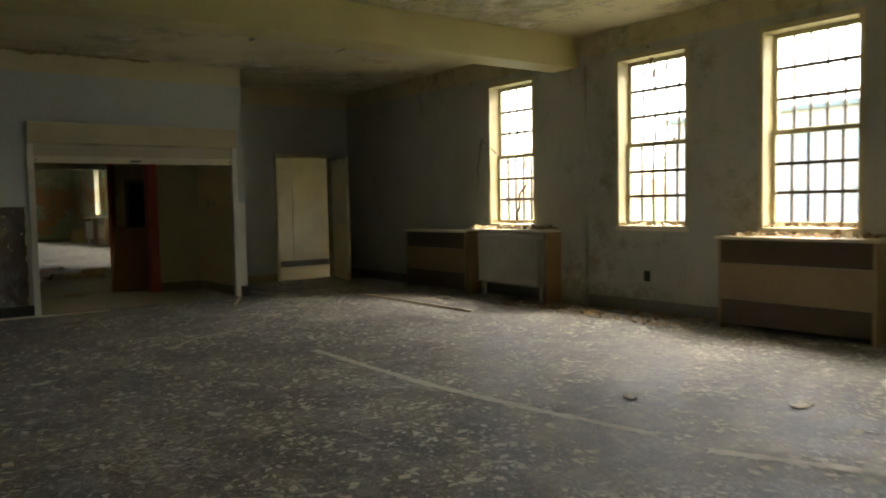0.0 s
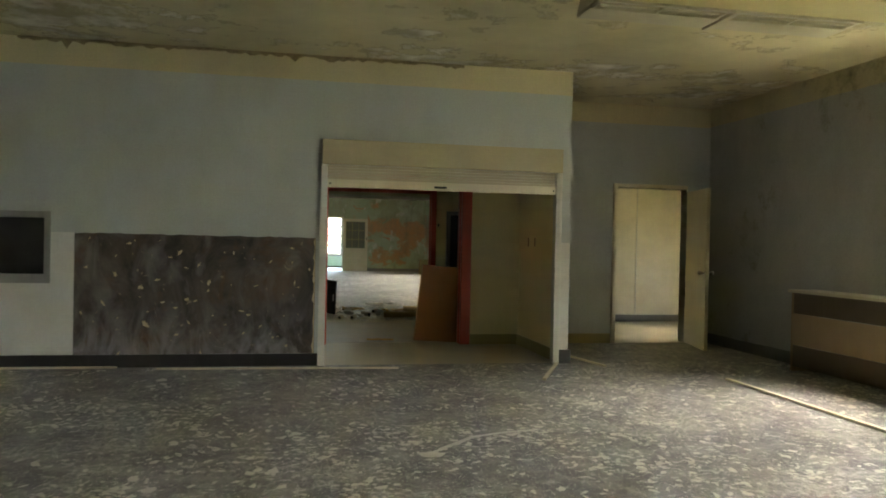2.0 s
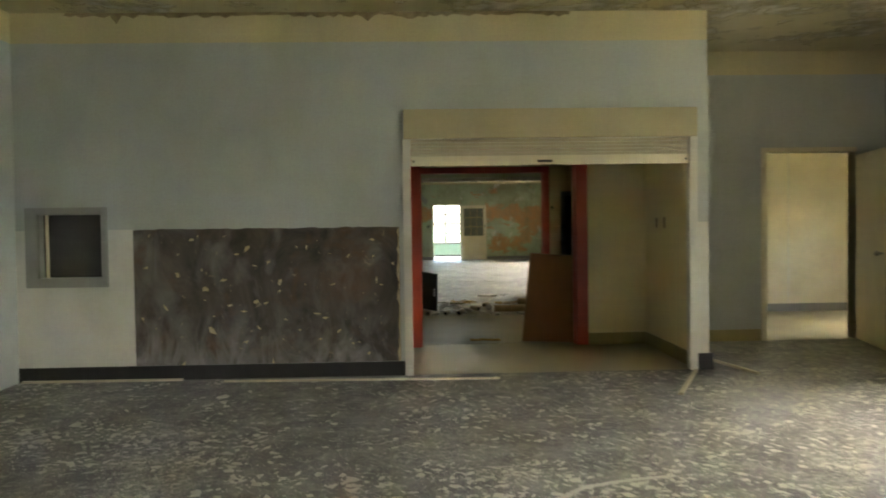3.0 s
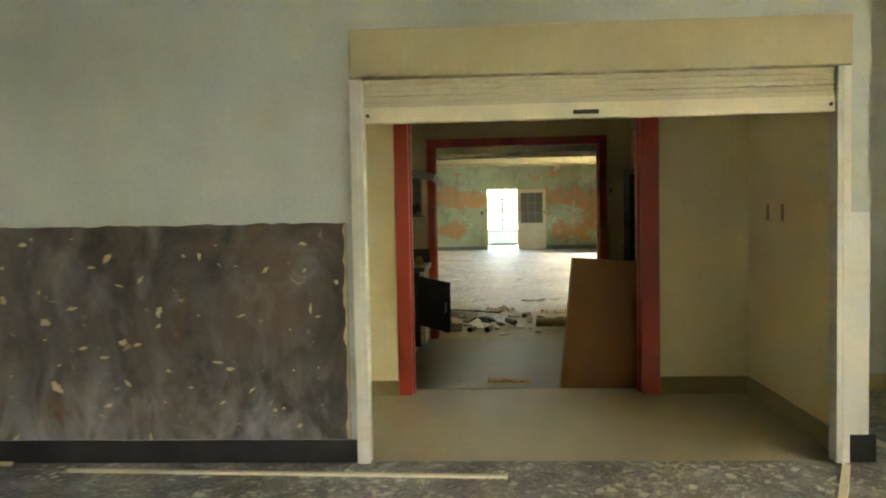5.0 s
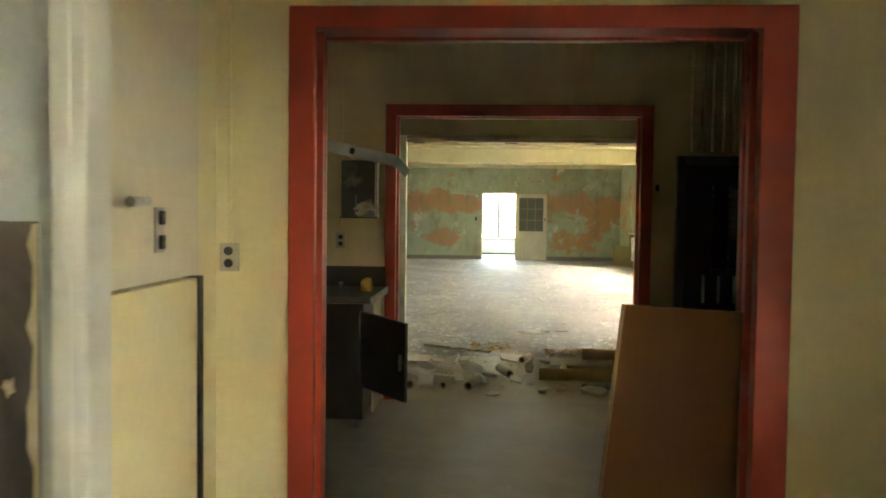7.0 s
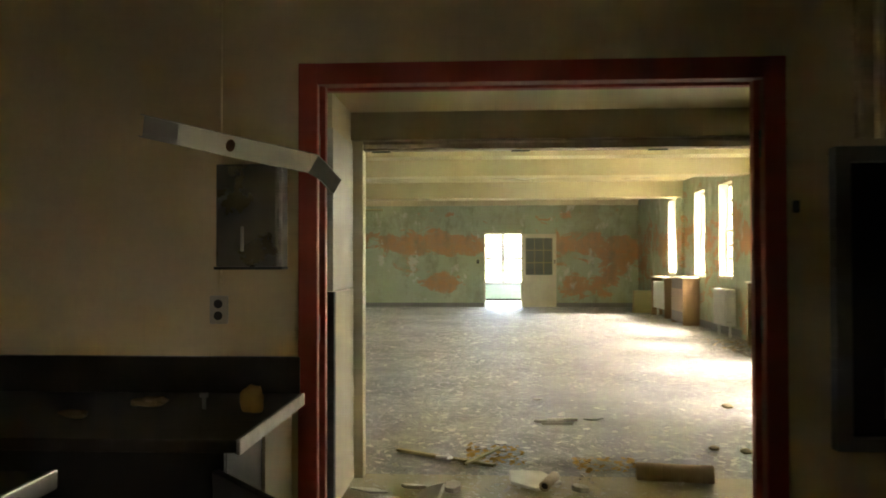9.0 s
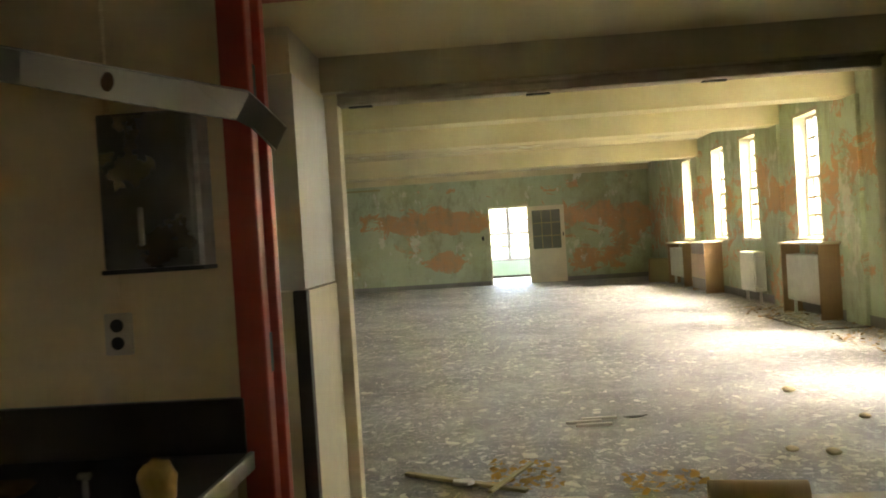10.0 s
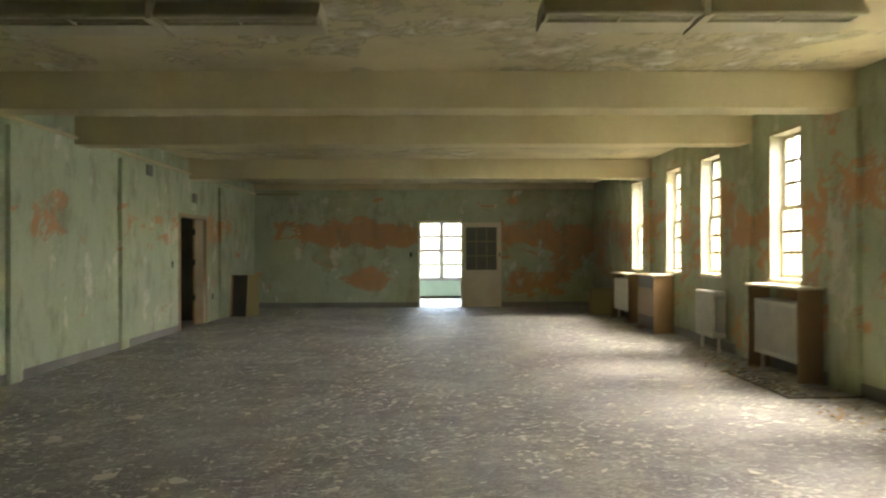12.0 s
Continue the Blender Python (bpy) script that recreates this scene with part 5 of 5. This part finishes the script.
sills = [(XW - 0.01, XW + 0.18, a + 0.06, b - 0.06, SILL1 + 0.025) for a, b in W1[:3]] + [(5.14, XW - 0.03, -7.6, -6.2, 0.90), (5.14, XW - 0.03, -3.7, -2.25, 0.918)]
litter("leaf_litter", sills, 700, 3, M_LEAF, "dry brown leaves on the window sills", (0.015, 0.05), 0.9)
litter("leaf_litter", [(4.7, XW - 0.03, -6.1, -3.3, 0.0)], 420, 4, M_LEAF, "dry leaves along the foot of the wall", (0.012, 0.045), 0.7)
litter("leaf_litter", [(4.6, XW - 0.03, 9.8, 15.0, 0.0)], 420, 5, M_LEAF, "dry leaves along the hall windows", (0.012, 0.045), 0.7)

# ---------------------------------------------------------------- paint flakes on the floors
def flakes(name, x0, x1, y0, y1, n, seed, label, size, clump):
    r = random.Random(seed)
    verts, faces = [], []
    made = 0
    while made < n:
        cx, cy = r.uniform(x0, x1), r.uniform(y0, y1)
        d = noise.noise(Vector((cx * clump, cy * clump, seed))) * 0.5 + 0.5 + 0.55 * noise.noise(Vector((cx * clump * 4, cy * clump * 4, seed)))
        if r.random() > max(d, 0) ** 3 * 2.4:
            continue
        made += 1
        s = size[0] + (size[1] - size[0]) * r.random() ** 4
        k = r.choice((4, 5, 5, 6, 7))
        a0, base_i = r.uniform(0, 6.28), len(verts)
        tx, ty, st = r.uniform(-0.18, 0.18), r.uniform(-0.18, 0.18), r.uniform(0.45, 1.0)
        ca, sa = math.cos(a0), math.sin(a0)
        pts = []
        for i in range(k):
            a = 6.283 * i / k
            rr = s * r.uniform(0.25, 1.0)
            u, v = math.cos(a) * rr, math.sin(a) * rr * st
            pts.append((cx + u * ca - v * sa, cy + u * sa + v * ca, u * tx + v * ty))
        low = min(p[2] for p in pts)
        verts += [(p[0], p[1], 0.003 + p[2] - low) for p in pts]
        faces.append(tuple(range(base_i, base_i + k)))
    me = bpy.data.meshes.new(name)
    me.from_pydata(verts, [], faces)
    me.materials.append(M_FLAKE)
    return tagged(new(name, me), label, "paint flakes", kind="stuff")


flakes("paint_flakes", -3.45, 5.3, -12.0, -0.05, 36000, 11, "pale paint flakes scattered over the grey floor", (0.006, 0.054), 0.75)
flakes("paint_flakes", -3.45, 5.3, 6.3, 24.6, 26000, 12, "pale paint flakes scattered over the hall floor", (0.006, 0.058), 0.7)
flakes("paint_flakes", 0.0, 2.7, 0.1, 6.2, 260, 13, "paint crumbs on the alcove floor", (0.005, 0.02), 0.8)


def chip(x, y, r, m=M_FLAKE, label="large curled paint flake on the dusty floor", seed=0, z=0.003, tilt=0.12, squash=0.7, name="paint_flake"):
    rr = random.Random(seed * 31 + 5)
    bm = bmesh.new()
    rough_poly(bm, blob_loop(rr, r, 12, squash, 0.45), 0, 0.004)
    for v in bm.verts:
        v.co.z += 0.25 * (v.co.x ** 2 + v.co.y ** 2) / max(r, 0.01) * rr.uniform(0.5, 1.0)
    ob = obj(name, bm, m)
    ob.location = (x, y, z)
    ob.rotation_euler = (0, 0, rr.uniform(0, 6.28))
    tagged(ob, label, "paint flake", "large paint flakes")
    return ob


for k, (x, y, r) in enumerate(((0.62, -3.52, 0.16), (-1.40, -0.80, 0.13), (-0.6, -4.3, 0.12), (-1.2, -4.9, 0.14), (-0.2, -2.9, 0.08), (0.3, -4.4, 0.09), (-2.2, -1.6, 0.1),
                               (2.3, -7.4, 0.1), (2.9, -8.2, 0.12), (-1.9, -3.6, 0.11), (1.2, -5.5, 0.07), (0.2, -1.6, 0.06), (3.6, -6.6, 0.06), (-2.6, -5.2, 0.15), (0.1, -6.0, 0.1),
                               (-0.9, 9.4, 0.13), (-0.4, 9.3, 0.11), (0.6, 9.1, 0.08), (-1.4, 11.2, 0.14), (-1.7, 10.4, 0.12), (0.3, 10.8, 0.09), (1.9, 11.6, 0.09), (2.6, 10.2, 0.08),
                               (-0.6, 13.5, 0.12), (-2.0, 8.9, 0.12), (3.3, 9.4, 0.07), (1.4, 8.9, 0.07), (0.5, 7.4, 0.09), (1.0, 7.0, 0.1), (1.6, 7.2, 0.06), (3.9, 12.6, 0.12), (4.3, 11.5, 0.1))):
    chip(x, y, r * (0.7 if y < 0 else 0.85), seed=k)

# worn white line and its broken end
def floor_line(name, pts, w, seed, label):
    r = random.Random(seed)
    left, right = [], []
    n = 24
    for s in range(len(pts) - 1):
        a, b = Vector(pts[s]), Vector(pts[s + 1])
        d = (b - a).normalized()
        nn = Vector((-d.y, d.x))
        for i in range(n + 1):
            p = a.lerp(b, i / n)
            left.append(tuple(p + nn * w * r.uniform(0.25, 0.55)))
            right.append(tuple(p - nn * w * r.uniform(0.25, 0.55)))
    bm = bmesh.new()
    for i in range(len(left) - 1):
        vs = [bm.verts.new((*q, 0.0045)) for q in (left[i], left[i + 1], right[i + 1], right[i])]
        bm.faces.new(vs)
    structure(obj(name, bm, M_LINE), label, "floor marking")


floor_line("floor_line_1", [(1.55, -4.48), (1.545, -6.2), (1.64, -7.1), (1.80, -8.0)], 0.095, 1, "worn white line on the grey floor")
floor_line("floor_line_2", [(1.78, -8.33), (2.10, -9.04), (2.34, -9.6)], 0.095, 2, "worn white line on the grey floor")
floor_line("floor_line_3", [(0.64, -3.45), (0.98, -3.10), (1.25, -3.0), (1.50, -2.95)], 0.05, 3, "faint curved white scuff on the grey floor")


def rod(name, a, b, r, m, label, category, square=False):
    bm = bmesh.new()
    if square:
        d = Vector(b) - Vector(a)
        bx(bm, -d.length / 2, d.length / 2, -r, r, -r * 0.5, r * 0.5, r * 0.2)
        q = d.to_track_quat("X", "Z").to_matrix()
        bmesh.ops.rotate(bm, cent=(0, 0, 0), matrix=q, verts=bm.verts[:])
        bmesh.ops.translate(bm, vec=(Vector(a) + Vector(b)) / 2, verts=bm.verts[:])
    else:
        cyl(bm, a, b, r, 10)
    return tagged(obj(name, bm, m), label, category)


rod("wooden_strip", (4.05, -1.19, 0.014), (4.03, -3.6, 0.014), 0.022, M_CREAM, "long pale wooden strip lying on the floor", "strip", True)
rod("wooden_strip", (2.64, -0.11, 0.014), (2.18, -1.05, 0.014), 0.02, M_CREAM, "pale strip lying at the shutter rail", "strip", True)
rod("wooden_strip", (2.98, 0.42, 0.014), (3.125, -0.31, 0.014), 0.02, M_CREAM, "short pale strip beside the wall end", "strip", True)
rod("wooden_strip", (-3.34, -0.04, 0.012), (-1.93, -0.06, 0.012), 0.018, M_CREAM, "fallen pale trim below the torn wall", "strip", True)
rod("wooden_strip", (-1.54, -0.17, 0.012), (0.86, -0.27, 0.012), 0.016, M_CREAM, "long fallen trim below the torn wall", "strip", True)
rod("wooden_strip", (0.25, 6.75, 0.012), (0.95, 6.35, 0.012), 0.02, M_OLIVE, "dark stick lying by the shutter", "stick", True)
rod("wooden_strip", (0.75, 6.3, 0.03), (1.0, 6.85, 0.012), 0.014, M_OLIVE, "thin dark stick lying across another", "stick", True)


# ---------------------------------------------------------------- rubble in the lobby
M_PLAST = paint("dusty_plaster_lagging", (0.44, 0.38, 0.28), (0.24, 0.17, 0.1), 0.8, 0.85, 14.0, 0.5)


def tube(name, a, b, r, m, label):
    root = empty(name, tuple((Vector(a) + Vector(b)) / 2))
    mid = (Vector(a) + Vector(b)) / 2
    bm = bmesh.new()
    cyl(bm, Vector(a) - mid, Vector(b) - mid, r, 18, ends=False)
    ob = part("shell", bm, m, root, "", True)
    md = ob.modifiers.new("thick", "SOLIDIFY")
    md.thickness = 0.012
    # solid dark plug gives the tube's hollow its shade
    bm = bmesh.new()
    cyl(bm, (Vector(a) - mid) * 0.9, (Vector(b) - mid) * 0.9, r * 0.72, 14)
    part("core", bm, M_DARK, root, "dark plug standing in for the shaded hollow")
    tagged(root, label, "pipe lagging", "pieces of lagging on the floor")


tube("pipe_lagging", (1.35, 5.06, 0.055), (1.95, 5.03, 0.055), 0.052, M_CARD, "tan length of pipe lagging on the floor")
tube("pipe_lagging", (1.84, 6.08, 0.058), (2.30, 6.02, 0.058), 0.055, M_CARD, "broken tan pipe lagging at the shutter line")
tube("pipe_lagging", (0.76, 4.56, 0.045), (0.84, 4.84, 0.045), 0.036, M_PLAST, "pale pipe lagging end pointing at the doorway")
tube("pipe_lagging", (0.56, 4.6, 0.04), (0.62, 4.8, 0.04), 0.032, M_PLAST, "short pale pipe lagging piece")
tube("pipe_lagging", (0.30, 4.55, 0.05), (0.22, 4.85, 0.05), 0.04, M_PLAST, "pale pipe lagging beside the jamb")
tube("pipe_lagging", (1.10, 5.08, 0.045), (1.02, 5.35, 0.045), 0.036, M_PLAST, "pale pipe lagging among plaster rubble")
tube("pipe_lagging", (1.24, 5.78, 0.04), (1.32, 6.0, 0.04), 0.032, M_PLAST, "short pale pipe lagging by a plaster slab")
box_ob = empty("wooden_block", (1.86, 5.42, 0))
pbox("plank", M_BROWNP, box_ob, -0.22, 0.22, -0.05, 0.05, 0.0, 0.03)
pbox("plank", M_TAN, box_ob, -0.24, 0.2, -0.03, 0.06, 0.031, 0.07)
tagged(box_ob, "stacked wooden offcuts among the rubble", "offcut")
gun = empty("metal_bracket", (1.82, 4.74, 0))
for p in ((-0.16, 0.0, -0.03, 0.03, 0.0, 0.03), (-0.02, 0.05, -0.06, 0.05, 0.0, 0.05), (0.05, 0.18, -0.012, 0.012, 0.02, 0.045)):
    pbox("bar", M_GREYBOX, gun, *p)
gun.rotation_euler = (0, 0, radians(-38))
tagged(gun, "dark bent metal bracket on the lobby floor", "bracket")


def slab(x, y, s, seed, tilt, m=M_FLAKE, thick=0.03, label="broken plaster slab in the lobby rubble"):
    r = random.Random(seed)
    bm = bmesh.new()
    rough_poly(bm, blob_loop(r, s, r.choice((4, 5, 6, 7)), 0.75, 0.35), 0, thick)
    bmesh.ops.bevel(bm, geom=bm.edges[:], offset=0.004, segments=1, affect="EDGES")
    rot = Euler((r.uniform(-tilt, tilt), r.uniform(-tilt, tilt), r.uniform(0, 6.28))).to_matrix()
    bmesh.ops.rotate(bm, cent=(0, 0, 0), matrix=rot, verts=bm.verts[:])
    low = min(v.co.z for v in bm.verts)
    bmesh.ops.translate(bm, vec=(x, y, -low + 0.002), verts=bm.verts[:])
    tagged(obj("plaster_slab", bm, m), label, "plaster", "broken plaster pieces")


slab(1.17, 6.02, 0.27, 1, 0.03, thick=0.02, label="large flat pale plaster slab at the shutter line")
for k, (x, y, s) in enumerate(((0.36, 5.35, 0.16), (0.58, 5.45, 0.17), (0.78, 5.25, 0.14), (0.5, 5.1, 0.12), (0.92, 5.05, 0.12), (0.3, 5.0, 0.11), (0.66, 4.98, 0.1), (0.85, 4.85, 0.09), (0.42, 4.72, 0.12),
                               (1.15, 4.95, 0.09), (1.3, 5.4, 0.08), (1.5, 5.3, 0.1), (0.22, 5.7, 0.14), (0.45, 5.8, 0.1), (0.7, 5.8, 0.09), (1.5, 4.7, 0.08), (1.75, 4.6, 0.12), (1.35, 4.55, 0.08),
                               (0.95, 4.45, 0.07), (0.6, 6.5, 0.1), (1.45, 5.8, 0.07), (2.1, 4.9, 0.09), (0.32, 5.2, 0.13))):
    slab(x, y, s, 20 + k, 0.5 if k < 12 else 0.2, thick=0.012 + 0.02 * ((k * 7) % 3) / 2)
litter("plaster_crumbs", [(0.1, 2.3, 4.5, 6.3, 0.0), (0.1, 1.6, 4.7, 5.9, 0.0)], 1300, 8, M_FLAKE, "plaster crumbs and dust in the lobby", (0.004, 0.025), 0.5)
litter("leaf_litter", [(0.75, 1.15, 6.4, 6.95, 0.0), (1.5, 1.9, 6.25, 6.6, 0.0)], 260, 9, M_FOAM, "ochre insulation crumbs on the hall floor", (0.01, 0.04), 0.5)
# brown rag on the kitchen floor
for k, (x, y, s) in enumerate(((0.88, 2.05, 0.12), (1.02, 2.02, 0.09))):
    bm = bmesh.new()
    bmesh.ops.create_grid(bm, x_segments=14, y_segments=10, size=1.0)
    for v in bm.verts:
        n = noise.noise(Vector((v.co.x * 2 + k * 5, v.co.y * 2, 3)))
        e = 1 - 0.35 * abs(noise.noise(Vector((v.co.x * 3, v.co.y * 3, k))))
        v.co = Vector((v.co.x * s * e, v.co.y * s * 0.5 * e, 0.006 + 0.03 * max(0, n)))
    ob = obj("crumpled_rag", bm, M_FOAM, smooth=True)
    ob.location = (x, y, 0.003)
    md = ob.modifiers.new("thick", "SOLIDIFY")
    md.thickness = 0.004
    tagged(ob, "dirty brown crumpled rag on the kitchen floor", "rag")

# ---------------------------------------------------------------- loose things in the hall
chip(1.80, 7.92, 0.12, M_BLACK, "dark curled shard lying on the pale floor", 71, squash=0.35, name="dark_shard")
for k, (dx, dy) in enumerate(((-0.32, -0.18), (-0.2, -0.1), (-0.26, -0.28))):
    rod("wooden_strip", (1.75 + dx - 0.13, 8.0 + dy, 0.01), (1.75 + dx + 0.13, 8.02 + dy, 0.01), 0.02, M_FLAKE, "pale splinter beside the dark shard", "splinter", True)
for (x, y, s) in ((3.15, 8.55, 0.04), (2.55, 6.9, 0.03), (2.75, 6.8, 0.035), (3.3, 7.6, 0.03)):
    bm = bmesh.new()
    bmesh.ops.create_icosphere(bm, subdivisions=2, radius=s)
    for v in bm.verts:
        v.co = Vector((v.co.x * 1.3, v.co.y, max(v.co.z * 0.7, -0.5 * s))) * (1 + 0.4 * noise.noise(v.co * 20))
    ob = obj("rubble_lump", bm, M_GLUE)
    ob.location = (x, y, 0.5 * s)
    tagged(ob, "small lump of rubble on the hall floor", "rubble")


def leaning(name, x, y, w, h, rz, tilt, m, label):
    root = empty(name, (x, y, 0))
    pbox("panel", m, root, -w / 2, w / 2, -0.012, 0.012, 0, h)
    pbox("batten", M_BROWNP, root, -w / 2, -w / 2 + 0.04, -0.03, -0.0125, 0.02, h - 0.02)
    root.rotation_euler = (radians(-tilt), 0, radians(rz))
    tagged(root, label, "board")


leaning("leaning_board", -2.98, 22.15, 0.38, 0.95, 10, 12, M_OLIVE, "tan board leaning in the corner of the hall")
leaning("leaning_board", -3.22, 22.0, 0.36, 0.95, 0, 10, M_DARK, "dark board leaning in the corner of the hall")
leaning("leaning_board", 5.08, 22.1, 0.6, 0.62, -20, 16, M_OLIVE, "tan board leaning below the last window")
# floor grate beside the wall
g = empty("floor_grate", (5.0, 12.8, 0))
g.rotation_euler = (0, 0, radians(0))
bm = bmesh.new()
for a, b, c, d in ((-0.31, 0.44, -0.87, -0.82), (-0.31, 0.44, 0.80, 0.85), (-0.31, -0.28, -0.82, 0.80), (0.41, 0.44, -0.82, 0.80)):
    bx(bm, a, b, c, d, 0.0, 0.012, 0.002)
part("frame", bm, M_DIRTG, g)
bm = bmesh.new()
bx(bm, -0.28, -0.06, -0.82, 0.80, 0.0, 0.006)
part("pit_cover", bm, M_DIRTG, g)
bm = bmesh.new()
bx(bm, -0.055, 0.41, -0.82, 0.80, 0.0, 0.010, 0.002)
part("cover_plate", bm, M_FLOOR2, g, "dusty steel cover plate")
tagged(g, "dark iron floor grate half covered with debris", "grate")
litter("paint_flakes", [(4.72, 4.94, 12.0, 13.6, 0.012)], 170, 15, M_FLAKE, "paint flakes lying over the floor grate", (0.008, 0.04), 0.2)
